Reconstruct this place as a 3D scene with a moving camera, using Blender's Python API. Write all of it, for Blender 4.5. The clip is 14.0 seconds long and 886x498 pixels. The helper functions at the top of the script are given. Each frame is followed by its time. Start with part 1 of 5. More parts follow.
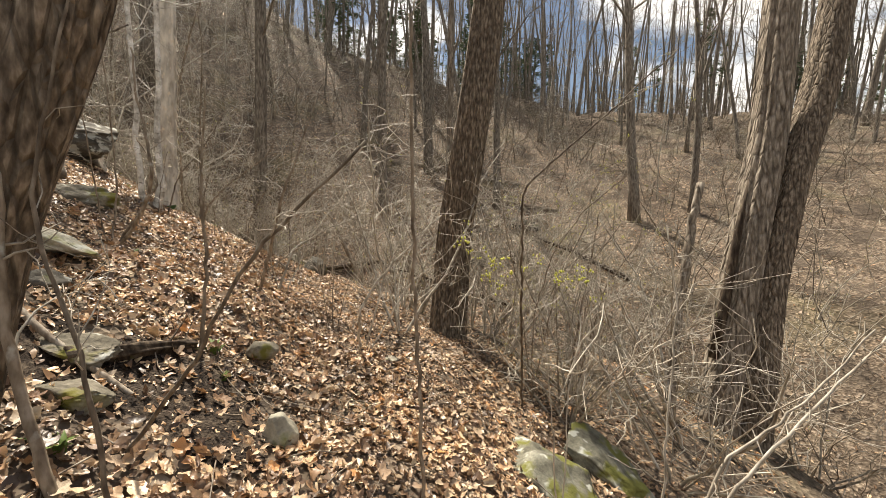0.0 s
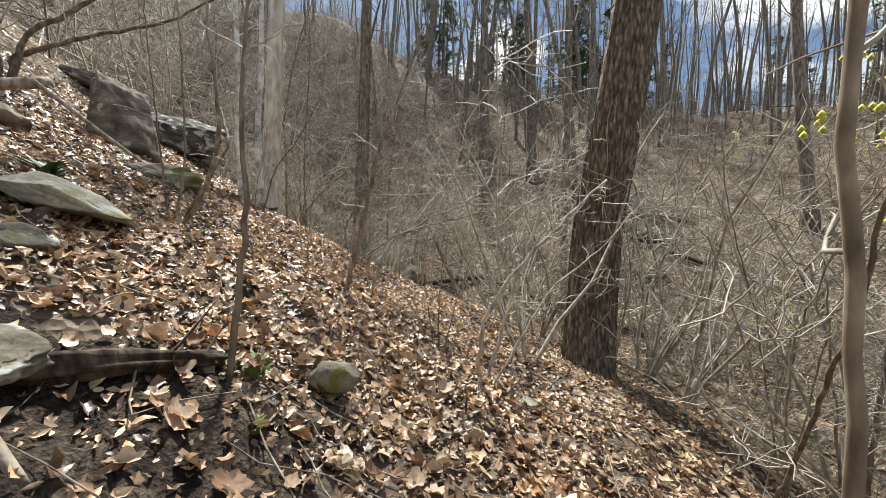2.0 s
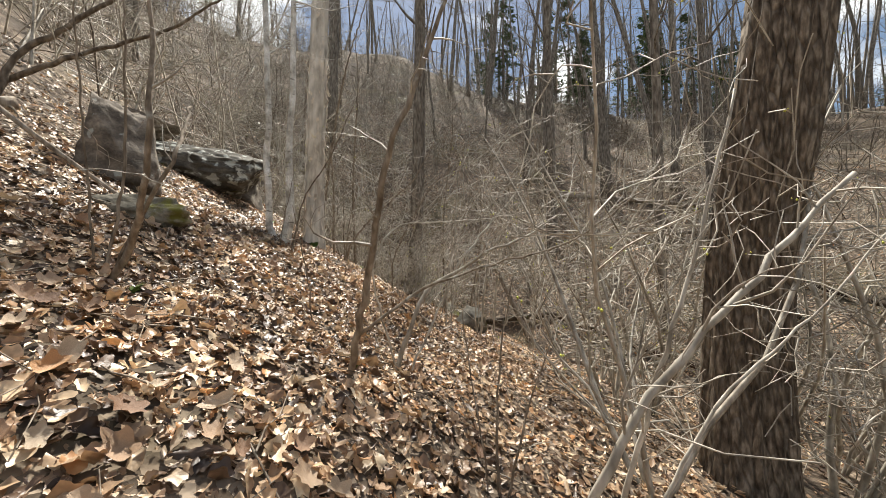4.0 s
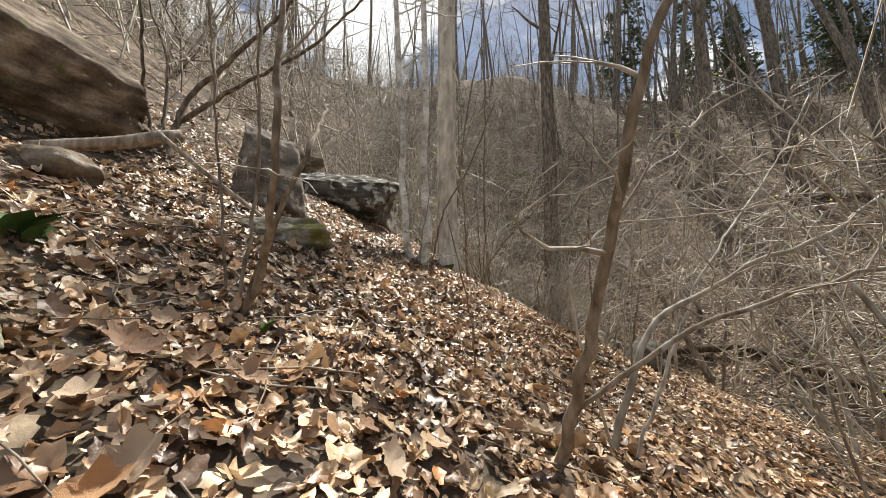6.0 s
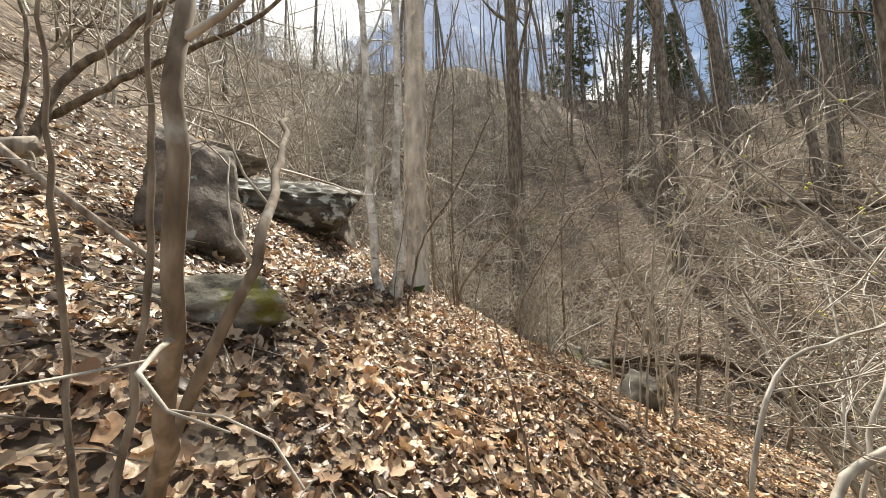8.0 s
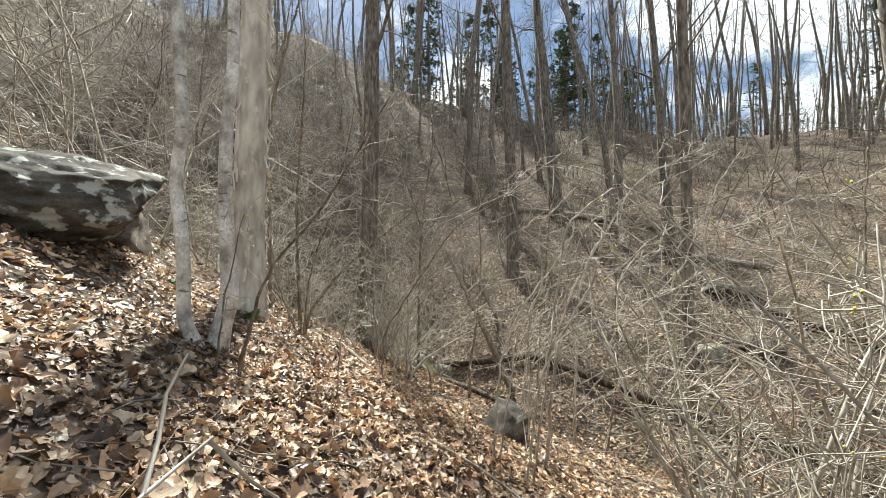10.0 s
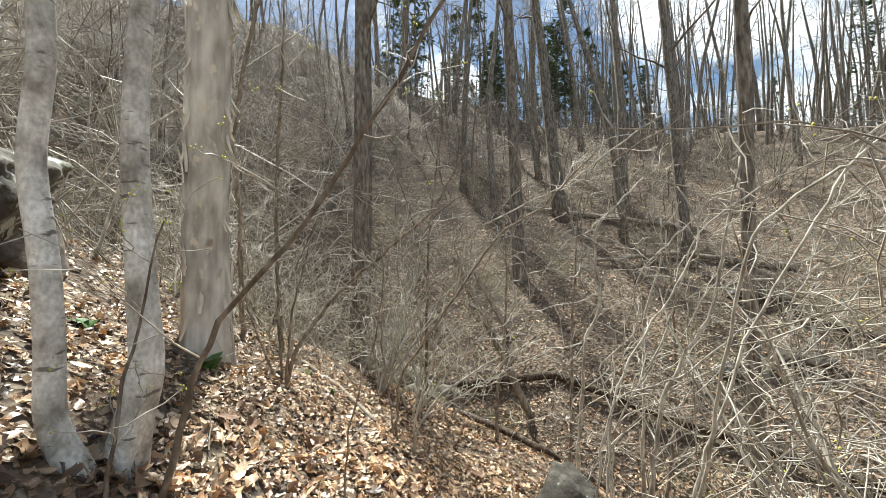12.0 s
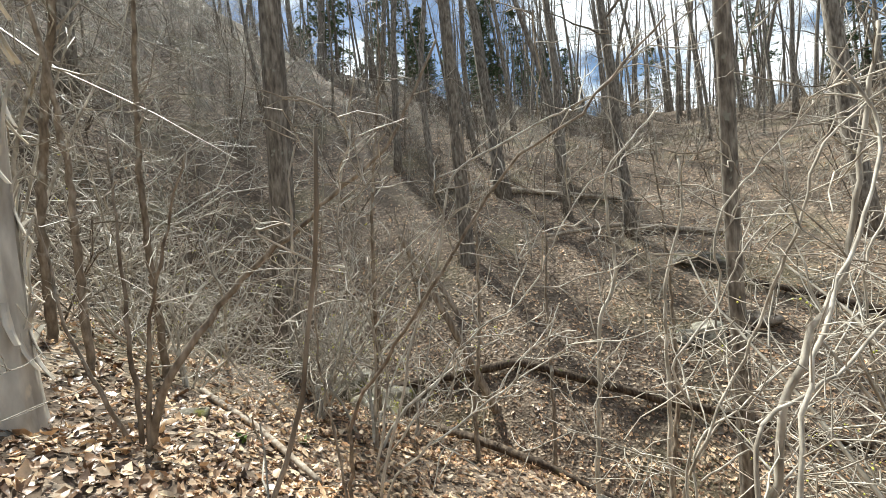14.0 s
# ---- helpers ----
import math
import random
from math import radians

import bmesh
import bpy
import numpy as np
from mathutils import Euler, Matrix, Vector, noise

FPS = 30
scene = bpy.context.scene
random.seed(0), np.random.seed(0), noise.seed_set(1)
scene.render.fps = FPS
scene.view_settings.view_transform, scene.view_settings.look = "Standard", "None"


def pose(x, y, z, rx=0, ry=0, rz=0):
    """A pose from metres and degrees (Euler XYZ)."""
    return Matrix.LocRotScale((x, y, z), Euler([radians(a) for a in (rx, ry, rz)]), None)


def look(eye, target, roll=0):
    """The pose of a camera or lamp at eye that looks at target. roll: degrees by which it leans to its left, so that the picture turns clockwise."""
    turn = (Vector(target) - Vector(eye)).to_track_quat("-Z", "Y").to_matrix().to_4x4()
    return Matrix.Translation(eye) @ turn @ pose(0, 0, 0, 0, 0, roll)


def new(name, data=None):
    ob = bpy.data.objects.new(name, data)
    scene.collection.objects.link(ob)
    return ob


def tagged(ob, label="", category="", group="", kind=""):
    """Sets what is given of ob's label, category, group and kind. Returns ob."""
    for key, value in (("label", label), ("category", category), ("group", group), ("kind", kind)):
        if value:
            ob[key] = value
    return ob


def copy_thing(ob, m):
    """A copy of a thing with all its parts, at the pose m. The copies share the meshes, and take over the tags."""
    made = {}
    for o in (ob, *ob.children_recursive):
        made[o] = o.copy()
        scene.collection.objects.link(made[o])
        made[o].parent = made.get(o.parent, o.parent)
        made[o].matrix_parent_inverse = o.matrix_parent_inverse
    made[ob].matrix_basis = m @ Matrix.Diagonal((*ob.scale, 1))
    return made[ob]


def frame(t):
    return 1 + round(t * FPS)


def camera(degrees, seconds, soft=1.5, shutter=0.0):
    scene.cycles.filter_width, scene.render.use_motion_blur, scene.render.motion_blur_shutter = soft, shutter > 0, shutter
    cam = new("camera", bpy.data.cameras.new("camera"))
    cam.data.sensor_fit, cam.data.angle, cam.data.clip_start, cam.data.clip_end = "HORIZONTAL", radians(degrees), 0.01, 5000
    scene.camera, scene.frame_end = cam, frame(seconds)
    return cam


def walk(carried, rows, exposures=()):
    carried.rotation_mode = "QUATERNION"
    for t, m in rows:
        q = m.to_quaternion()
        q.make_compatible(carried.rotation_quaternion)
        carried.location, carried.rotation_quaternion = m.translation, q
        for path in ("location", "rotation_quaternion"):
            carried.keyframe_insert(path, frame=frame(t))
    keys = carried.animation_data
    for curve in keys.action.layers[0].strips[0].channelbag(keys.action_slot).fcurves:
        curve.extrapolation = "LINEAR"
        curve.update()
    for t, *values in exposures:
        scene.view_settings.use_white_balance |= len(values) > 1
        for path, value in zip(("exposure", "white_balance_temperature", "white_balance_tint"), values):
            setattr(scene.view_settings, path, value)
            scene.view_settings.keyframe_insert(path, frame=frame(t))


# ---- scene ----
cam = camera(98.4, 14.0, soft=0.9)
PATH = [
    (0, (4.514, -4.302, 0.954), (4.438, -2.314, 0.755), 1.6),
    (0.5, (4.377, -3.968, 0.808), (4.245, -1.988, 0.554), 1.8),
    (1, (4.281, -3.562, 0.695), (4.01, -1.598, 0.429), 1.0),
    (1.5, (4.184, -3.218, 0.567), (3.726, -1.281, 0.372), 0.8),
    (2, (3.906, -2.837, 0.455), (3.352, -0.918, 0.366), 1.2),
    (2.2, (3.822, -2.68, 0.491), (3.276, -0.757, 0.436), 1.3),
    (4.3, (3.394, -1.236, 0.597), (2.443, 0.521, 0.693), 1.0),
    (4.5, (3.216, -1.114, 0.617), (2.216, 0.611, 0.769), 2.1),
    (5, (2.822, -1.0, 0.693), (1.721, 0.654, 0.92), 2.0),
    (5.5, (2.75, -0.892, 0.652), (1.534, 0.688, 0.812), 0.5),
    (6, (2.711, -0.905, 0.578), (1.338, 0.538, 0.755), -1.5),
    (6.5, (2.585, -0.877, 0.662), (1.157, 0.503, 0.903), -1.3),
    (7, (2.444, -0.82, 0.864), (0.982, 0.528, 1.079), -0.1),
    (7.5, (2.242, -0.727, 1.045), (0.836, 0.687, 1.201), -0.5),
    (8, (1.885, -0.513, 1.127), (0.716, 1.106, 1.245), -2.1),
    (8.5, (1.633, -0.3, 1.317), (0.871, 1.549, 1.335), -2.8),
    (8.7, (1.582, -0.238, 1.337), (1.012, 1.679, 1.322), -2.4),
    (10.8, (0.823, 0.658, 1.698), (0.428, 2.618, 1.756), -0.3),
    (11, (0.753, 0.805, 1.717), (0.354, 2.764, 1.766), -0.2),
    (11.5, (0.608, 1.058, 1.775), (0.234, 3.022, 1.804), -0.5),
    (12, (0.405, 1.41, 1.724), (0.078, 3.383, 1.759), -1.3),
    (12.5, (0.227, 1.729, 1.749), (-0.017, 3.713, 1.777), -1.9),
    (13, (0.193, 2.047, 1.688), (0.055, 4.042, 1.71), -2.9),
    (13.5, (0.156, 2.326, 1.689), (0.096, 4.325, 1.671), -3.6),
    (14, (-0.04, 2.709, 1.529), (-0.021, 4.708, 1.491), -4.6),
]
walk(cam, [(t, look(eye, target, roll)) for t, eye, target, roll in PATH],
     [(0, 0.94, 7250, 10), (0.7, 0.94, 7150, 10), (2.0, 0.94, 6250, 6), (4.5, 0.88, 6650, 8), (5.2, 0.78, 6650, 8), (6.5, 0.80, 6700, 9), (7.5, 0.95, 6800, 9), (8.0, 1.14, 6750, 7), (8.5, 1.11, 6550, 6), (11, 1.25, 6150, 3), (14, 1.23, 6150, 3)])

# ---- light: a bright spring day with broken cloud; the sun stands ahead and high ----
SUN_AZ, SUN_EL = 28.0, 54.0      # degrees to the left of +y, degrees above the horizon
world = bpy.data.worlds.new("sky")
scene.world = world
world.use_nodes = True
wn, wl = world.node_tree.nodes, world.node_tree.links
wn.clear()
w_out, w_bg = wn.new("ShaderNodeOutputWorld"), wn.new("ShaderNodeBackground")
w_sky, w_tc = wn.new("ShaderNodeTexSky"), wn.new("ShaderNodeTexCoord")
w_sky.sky_type, w_sky.sun_disc = "NISHITA", False
w_sky.sun_elevation, w_sky.sun_rotation = radians(SUN_EL), radians(-SUN_AZ)
w_sky.air_density, w_sky.dust_density = 1.1, 0.6
w_map, w_noise, w_ramp, w_mix = (wn.new(n) for n in ("ShaderNodeMapping", "ShaderNodeTexNoise", "ShaderNodeValToRGB", "ShaderNodeMixRGB"))
w_map.inputs["Scale"].default_value = (1.0, 1.0, 2.2)
w_noise.inputs["Scale"].default_value, w_noise.inputs["Detail"].default_value = 3.2, 7
w_ramp.color_ramp.elements[0].position, w_ramp.color_ramp.elements[1].position = 0.49, 0.60
w_mix.inputs[2].default_value = (14.2, 14.5, 14.9, 1)
wl.new(w_tc.outputs["Generated"], w_map.inputs["Vector"])
wl.new(w_map.outputs[0], w_noise.inputs["Vector"])
wl.new(w_noise.outputs["Fac"], w_ramp.inputs["Fac"])
wl.new(w_ramp.outputs["Color"], w_mix.inputs["Fac"])
wl.new(w_sky.outputs[0], w_mix.inputs[1])
wl.new(w_mix.outputs[0], w_bg.inputs["Color"])
wl.new(w_bg.outputs[0], w_out.inputs["Surface"])
w_bg.inputs["Strength"].default_value = 0.050
sun = new("sun", bpy.data.lights.new("sun", "SUN"))
sun.data.energy, sun.data.angle, sun.data.color = 5.0, radians(4.5), (1.0, 0.95, 0.87)
sun.matrix_world = look((0, 0, 30), (30 * math.sin(radians(SUN_AZ)) / math.tan(radians(SUN_EL)),
                                     -30 * math.cos(radians(SUN_AZ)) / math.tan(radians(SUN_EL)), 0))


# ---- materials ----
def material(name, build, rough=0.85):
    m = bpy.data.materials.new(name)
    m.use_nodes = True
    nt = m.node_tree
    bsdf = nt.nodes["Principled BSDF"]
    bsdf.inputs["Roughness"].default_value = rough
    bsdf.inputs["Specular IOR Level"].default_value = 0.25
    build(nt, bsdf)
    return m


def ramp(nt, fac, stops):
    n = nt.nodes.new("ShaderNodeValToRGB")
    while len(n.color_ramp.elements) < len(stops):
        n.color_ramp.elements.new(0.5)
    for e, (p, c) in zip(n.color_ramp.elements, stops):
        e.position, e.color = p, (*c, 1)
    nt.links.new(fac, n.inputs["Fac"])
    return n.outputs["Color"]


def tex(nt, kind, scale, stretch=(1, 1, 1), detail=6, coord="Object"):
    tc, mp = nt.nodes.new("ShaderNodeTexCoord"), nt.nodes.new("ShaderNodeMapping")
    n = nt.nodes.new(kind)
    mp.inputs["Scale"].default_value = stretch
    n.inputs["Scale"].default_value = scale
    if kind == "ShaderNodeTexNoise":
        n.inputs["Detail"].default_value = detail
    nt.links.new(tc.outputs[coord], mp.inputs["Vector"])
    nt.links.new(mp.outputs[0], n.inputs["Vector"])
    return n


def mix(nt, fac, a, b, mode="MIX"):
    n = nt.nodes.new("ShaderNodeMixRGB")
    n.blend_type = mode
    for socket, v in zip(n.inputs, (fac, a, b)):
        if isinstance(v, (float, int)):
            socket.default_value = v
        elif isinstance(v, tuple):
            socket.default_value = (*v, 1)
        else:
            nt.links.new(v, socket)
    return n.outputs[0]


def bump(nt, bsdf, height, strength, distance):
    n = nt.nodes.new("ShaderNodeBump")
    n.inputs["Strength"].default_value, n.inputs["Distance"].default_value = strength, distance
    nt.links.new(height, n.inputs["Height"])
    nt.links.new(n.outputs[0], bsdf.inputs["Normal"])


def bark(name, dark, mid, pale, furrow=26, lichen=None, amount=0.55, depth=0.012, stretch=0.25, crack=0, rough=0.9):
    def build(nt, bsdf):
        grain = tex(nt, "ShaderNodeTexNoise", furrow, (1, 1, stretch))
        blotch = tex(nt, "ShaderNodeTexNoise", 3.0, (1, 1, 0.5), 4)
        c = ramp(nt, grain.outputs["Fac"], [(0.30, dark), (0.50, mid), (0.68, pale)])
        c = mix(nt, 0.5, c, ramp(nt, blotch.outputs["Fac"], [(0.3, (0.55, 0.53, 0.5)), (0.7, (1.15, 1.12, 1.08))]), "MULTIPLY")
        rnd = nt.nodes.new("ShaderNodeObjectInfo").outputs["Random"]
        c = mix(nt, 0.6, c, ramp(nt, rnd, [(0, (0.76, 0.74, 0.71)), (1, (1.18, 1.18, 1.17))]), "MULTIPLY")
        if lichen:
            spots = tex(nt, "ShaderNodeTexNoise", 9, (1, 1, 0.7), 5)
            c = mix(nt, ramp(nt, spots.outputs["Fac"], [(amount, (0, 0, 0)), (amount + 0.08, (1, 1, 1))]), c, lichen)
        height = grain.outputs["Fac"]
        if crack:
            plates = tex(nt, "ShaderNodeTexVoronoi", crack, (1, 1, 0.22))
            plates.feature = "DISTANCE_TO_EDGE"
            gap = ramp(nt, plates.outputs["Distance"], [(0.0, (0, 0, 0)), (0.16, (1, 1, 1))])
            c = mix(nt, gap, mix(nt, 0.5, c, dark), c)
            height = mix(nt, 0.45, gap, grain.outputs["Fac"])
        nt.links.new(c, bsdf.inputs["Base Color"])
        bump(nt, bsdf, height, 1.0, depth)
    return material(name, build, rough)


BARK = bark("furrowed_bark", (0.06, 0.047, 0.036), (0.21, 0.17, 0.13), (0.41, 0.35, 0.285), 30, None, 0.6, 0.03, 0.3, 16)
BARK_FAR = bark("far_bark", (0.085, 0.072, 0.06), (0.205, 0.18, 0.152), (0.35, 0.318, 0.275), 18, (0.28, 0.275, 0.23), 0.62, 0.012, 0.25)
def build_smooth_bark(nt, bsdf):
    """Smooth grey bark with pale lichen blotches, dark scars across and a fine grain."""
    cloud = tex(nt, "ShaderNodeTexNoise", 7, (1, 1, 0.8), 8)
    fine = tex(nt, "ShaderNodeTexNoise", 60, (1, 1, 0.7), 5)
    c = ramp(nt, cloud.outputs["Fac"], [(0.36, (0.32, 0.30, 0.26)), (0.45, (0.54, 0.52, 0.475)), (0.54, (0.70, 0.685, 0.64)), (0.64, (0.86, 0.85, 0.82))])
    c = mix(nt, 0.7, c, ramp(nt, fine.outputs["Fac"], [(0.32, (0.6, 0.59, 0.57)), (0.66, (1.15, 1.15, 1.14))]), "MULTIPLY")
    scar = tex(nt, "ShaderNodeTexNoise", 9, (1, 1, 4.2), 3)
    c = mix(nt, ramp(nt, scar.outputs["Fac"], [(0.64, (0, 0, 0)), (0.69, (0.8, 0.8, 0.8))]), c, (0.11, 0.095, 0.075))
    nt.links.new(c, bsdf.inputs["Base Color"])
    bump(nt, bsdf, mix(nt, 0.5, scar.outputs["Fac"], fine.outputs["Fac"]), 1.0, 0.006)


BARK_PALE = material("pale_smooth_bark", build_smooth_bark, 0.85)
BARK_SHAG = bark("shaggy_bark", (0.38, 0.35, 0.305), (0.62, 0.59, 0.535), (0.83, 0.80, 0.74), 9, (0.72, 0.64, 0.52), 0.61, 0.014, 0.32, 0)
BARK_OLD = bark("grey_plated_bark", (0.09, 0.073, 0.057), (0.28, 0.24, 0.195), (0.48, 0.43, 0.365), 26, None, 0.6, 0.03, 0.2, 11)
SAPLING = bark("sapling_bark", (0.12, 0.092, 0.067), (0.24, 0.195, 0.148), (0.37, 0.315, 0.255), 26, (0.42, 0.40, 0.345), 0.62, 0.004, 0.35)
TWIG = bark("twig_bark", (0.22, 0.194, 0.158), (0.42, 0.384, 0.325), (0.65, 0.61, 0.54), 16, None, 0.6, 0.002, 0.4, 0, 0.6)
STEM = bark("dark_stem_bark", (0.07, 0.056, 0.044), (0.16, 0.13, 0.10), (0.29, 0.25, 0.205), 22, None, 0.6, 0.004, 0.35)
DEAD = bark("weathered_dead_wood", (0.15, 0.115, 0.085), (0.33, 0.28, 0.225), (0.52, 0.47, 0.40), 22, (0.16, 0.17, 0.06), 0.66, 0.006, 0.15)
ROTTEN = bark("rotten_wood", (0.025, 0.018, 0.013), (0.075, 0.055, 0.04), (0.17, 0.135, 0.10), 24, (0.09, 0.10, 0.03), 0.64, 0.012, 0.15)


def shine_through(nt, bsdf, colour, share=0.12):
    """A thin dry leaf: part of the light passes through it, tinted warm."""
    thin, both = nt.nodes.new("ShaderNodeBsdfTranslucent"), nt.nodes.new("ShaderNodeMixShader")
    nt.links.new(colour, bsdf.inputs["Base Color"])
    nt.links.new(mix(nt, 1.0, colour, (1.0, 0.93, 0.82), "MULTIPLY"), thin.inputs["Color"])
    both.inputs[0].default_value = share
    nt.links.new(bsdf.outputs[0], both.inputs[1])
    nt.links.new(thin.outputs[0], both.inputs[2])
    nt.links.new(both.outputs[0], nt.nodes["Material Output"].inputs["Surface"])


def build_leaf(nt, bsdf):
    rnd = nt.nodes.new("ShaderNodeNewGeometry").outputs["Random Per Island"]
    c = ramp(nt, rnd, [(0.0, (0.07, 0.045, 0.032)), (0.18, (0.16, 0.10, 0.064)), (0.38, (0.33, 0.205, 0.12)), (0.56, (0.47, 0.32, 0.20)),
                       (0.74, (0.60, 0.445, 0.295)), (0.92, (0.74, 0.61, 0.44)), (1.0, (0.56, 0.28, 0.11))])
    n = tex(nt, "ShaderNodeTexNoise", 38, (1, 1, 1), 5)
    c = mix(nt, 0.55, c, ramp(nt, n.outputs["Fac"], [(0.3, (0.5, 0.46, 0.42)), (0.65, (1.15, 1.12, 1.1))]), "MULTIPLY")
    # broad leaf tone patches, partly standing in for dappled tree shade by colour
    patchy = tex(nt, "ShaderNodeTexNoise", 1.6, (1, 1, 1), 6)
    c = mix(nt, 0.8, c, ramp(nt, patchy.outputs["Fac"], [(0.36, (0.42, 0.39, 0.37)), (0.47, (1.0, 0.985, 0.96)), (0.62, (1.35, 1.31, 1.24))]), "MULTIPLY")
    bsdf.inputs["Specular IOR Level"].default_value = 0.5
    shine_through(nt, bsdf, c)
    bump(nt, bsdf, n.outputs["Fac"], 0.5, 0.006)


LEAF = material("dry_leaf", build_leaf, 0.42)


def build_loose_leaf(nt, bsdf):
    rnd = nt.nodes.new("ShaderNodeObjectInfo").outputs["Random"]
    c = ramp(nt, rnd, [(0.0, (0.20, 0.105, 0.055)), (0.3, (0.40, 0.25, 0.15)), (0.55, (0.52, 0.38, 0.26)), (0.8, (0.62, 0.51, 0.38)), (1.0, (0.54, 0.27, 0.10))])
    n = tex(nt, "ShaderNodeTexNoise", 40, (1, 1, 1), 5)
    c = mix(nt, 0.5, c, ramp(nt, n.outputs["Fac"], [(0.3, (0.5, 0.46, 0.42)), (0.65, (1.15, 1.12, 1.1))]), "MULTIPLY")
    bsdf.inputs["Specular IOR Level"].default_value = 0.5
    shine_through(nt, bsdf, c)
    bump(nt, bsdf, n.outputs["Fac"], 0.5, 0.006)


LOOSE_LEAF = material("loose_dry_leaf", build_loose_leaf, 0.6)


def build_ground(nt, bsdf):
    cells = tex(nt, "ShaderNodeTexVoronoi", 18, (1, 1, 1.4))
    warp = tex(nt, "ShaderNodeTexNoise", 5, (1, 1, 1), 8)
    broad = tex(nt, "ShaderNodeTexNoise", 0.35, (1, 1, 1), 5)
    c = ramp(nt, cells.outputs["Color"], [(0.0, (0.05, 0.037, 0.027)), (0.3, (0.12, 0.088, 0.062)), (0.6, (0.23, 0.175, 0.127)), (0.85, (0.38, 0.305, 0.23)), (1.0, (0.30, 0.19, 0.10))])
    c = mix(nt, ramp(nt, warp.outputs["Fac"], [(0.36, (0.9, 0.9, 0.9)), (0.5, (0, 0, 0))]), c, (0.09, 0.066, 0.048))
    green = ramp(nt, broad.outputs["Fac"], [(0.52, (0, 0, 0)), (0.68, (0.32, 0.32, 0.32))])
    c = mix(nt, green, c, (0.17, 0.165, 0.075))
    # random patches of darker damp soil
    patchy = tex(nt, "ShaderNodeTexNoise", 0.8, (1, 1, 2.2), 7)
    c = mix(nt, ramp(nt, patchy.outputs["Fac"], [(0.46, (0, 0, 0)), (0.62, (0.75, 0.75, 0.75))]), c, (0.085, 0.066, 0.05))
    nt.links.new(c, bsdf.inputs["Base Color"])
    bump(nt, bsdf, mix(nt, 0.5, cells.outputs["Distance"], warp.outputs["Fac"]), 1.0, 0.05)


GROUND = material("leaf_litter_soil", build_ground, 0.95)


def rock_material(name, dark, mid, pale, moss, moss_from, lichen_from):
    def build(nt, bsdf):
        strata = tex(nt, "ShaderNodeTexNoise", 4, (1, 1, 1.7), 9)
        fine = tex(nt, "ShaderNodeTexNoise", 42, (1, 1, 1), 6)
        c = ramp(nt, strata.outputs["Fac"], [(0.32, dark), (0.5, mid), (0.68, pale)])
        c = mix(nt, 0.6, c, ramp(nt, fine.outputs["Fac"], [(0.3, (0.55, 0.55, 0.55)), (0.7, (1.25, 1.23, 1.2))]), "MULTIPLY")
        spots = tex(nt, "ShaderNodeTexNoise", 7, (1, 1, 1), 10)
        c = mix(nt, ramp(nt, spots.outputs["Fac"], [(lichen_from, (0, 0, 0)), (lichen_from + 0.05, (0.85, 0.85, 0.85))]), c, (0.50, 0.51, 0.46))
        patch = tex(nt, "ShaderNodeTexNoise", 4.5, (1, 1, 0.8), 7)
        c = mix(nt, ramp(nt, patch.outputs["Fac"], [(moss_from, (0, 0, 0)), (moss_from + 0.1, (1, 1, 1))]), c, moss)
        nt.links.new(c, bsdf.inputs["Base Color"])
        bump(nt, bsdf, mix(nt, 0.4, strata.outputs["Fac"], fine.outputs["Fac"]), 1.0, 0.016)
    return material(name, build, 0.92)


ROCK = rock_material("grey_sandstone", (0.05, 0.046, 0.038), (0.12, 0.11, 0.092), (0.23, 0.21, 0.18), (0.10, 0.105, 0.035), 0.60, 0.63)
ROCK_WHITE = rock_material("white_lichened_sandstone", (0.045, 0.041, 0.034), (0.11, 0.10, 0.084), (0.21, 0.195, 0.165), (0.10, 0.105, 0.035), 0.62, 0.545)
ROCK_BROWN = rock_material("brown_sandstone", (0.06, 0.045, 0.033), (0.19, 0.145, 0.105), (0.40, 0.335, 0.26), (0.15, 0.14, 0.06), 0.62, 0.66)
ROCK_PALE = rock_material("pale_sandstone", (0.19, 0.172, 0.135), (0.37, 0.35, 0.28), (0.52, 0.50, 0.415), (0.22, 0.22, 0.10), 0.57, 0.62)
ROCK_LICHEN = rock_material("lichen_covered_stone", (0.09, 0.085, 0.065), (0.19, 0.185, 0.145), (0.32, 0.315, 0.26), (0.16, 0.16, 0.045), 0.50, 0.58)
ROCK_MOSS = rock_material("mossy_stone", (0.09, 0.08, 0.06), (0.20, 0.18, 0.14), (0.36, 0.33, 0.27), (0.16, 0.15, 0.035), 0.54, 0.62)
ROCK_TAN = rock_material("weathered_tan_sandstone", (0.075, 0.063, 0.05), (0.19, 0.16, 0.13), (0.36, 0.315, 0.26), (0.13, 0.125, 0.05), 0.66, 0.64)


def plain(name, a, b, scale, rough=0.7):
    def build(nt, bsdf):
        n = tex(nt, "ShaderNodeTexNoise", scale, (1, 1, 1), 4)
        rnd = nt.nodes.new("ShaderNodeNewGeometry").outputs["Random Per Island"]
        c = mix(nt, 0.5, ramp(nt, n.outputs["Fac"], [(0.35, a), (0.65, b)]), ramp(nt, rnd, [(0, a), (1, b)]))
        nt.links.new(c, bsdf.inputs["Base Color"])
    return material(name, build, rough)


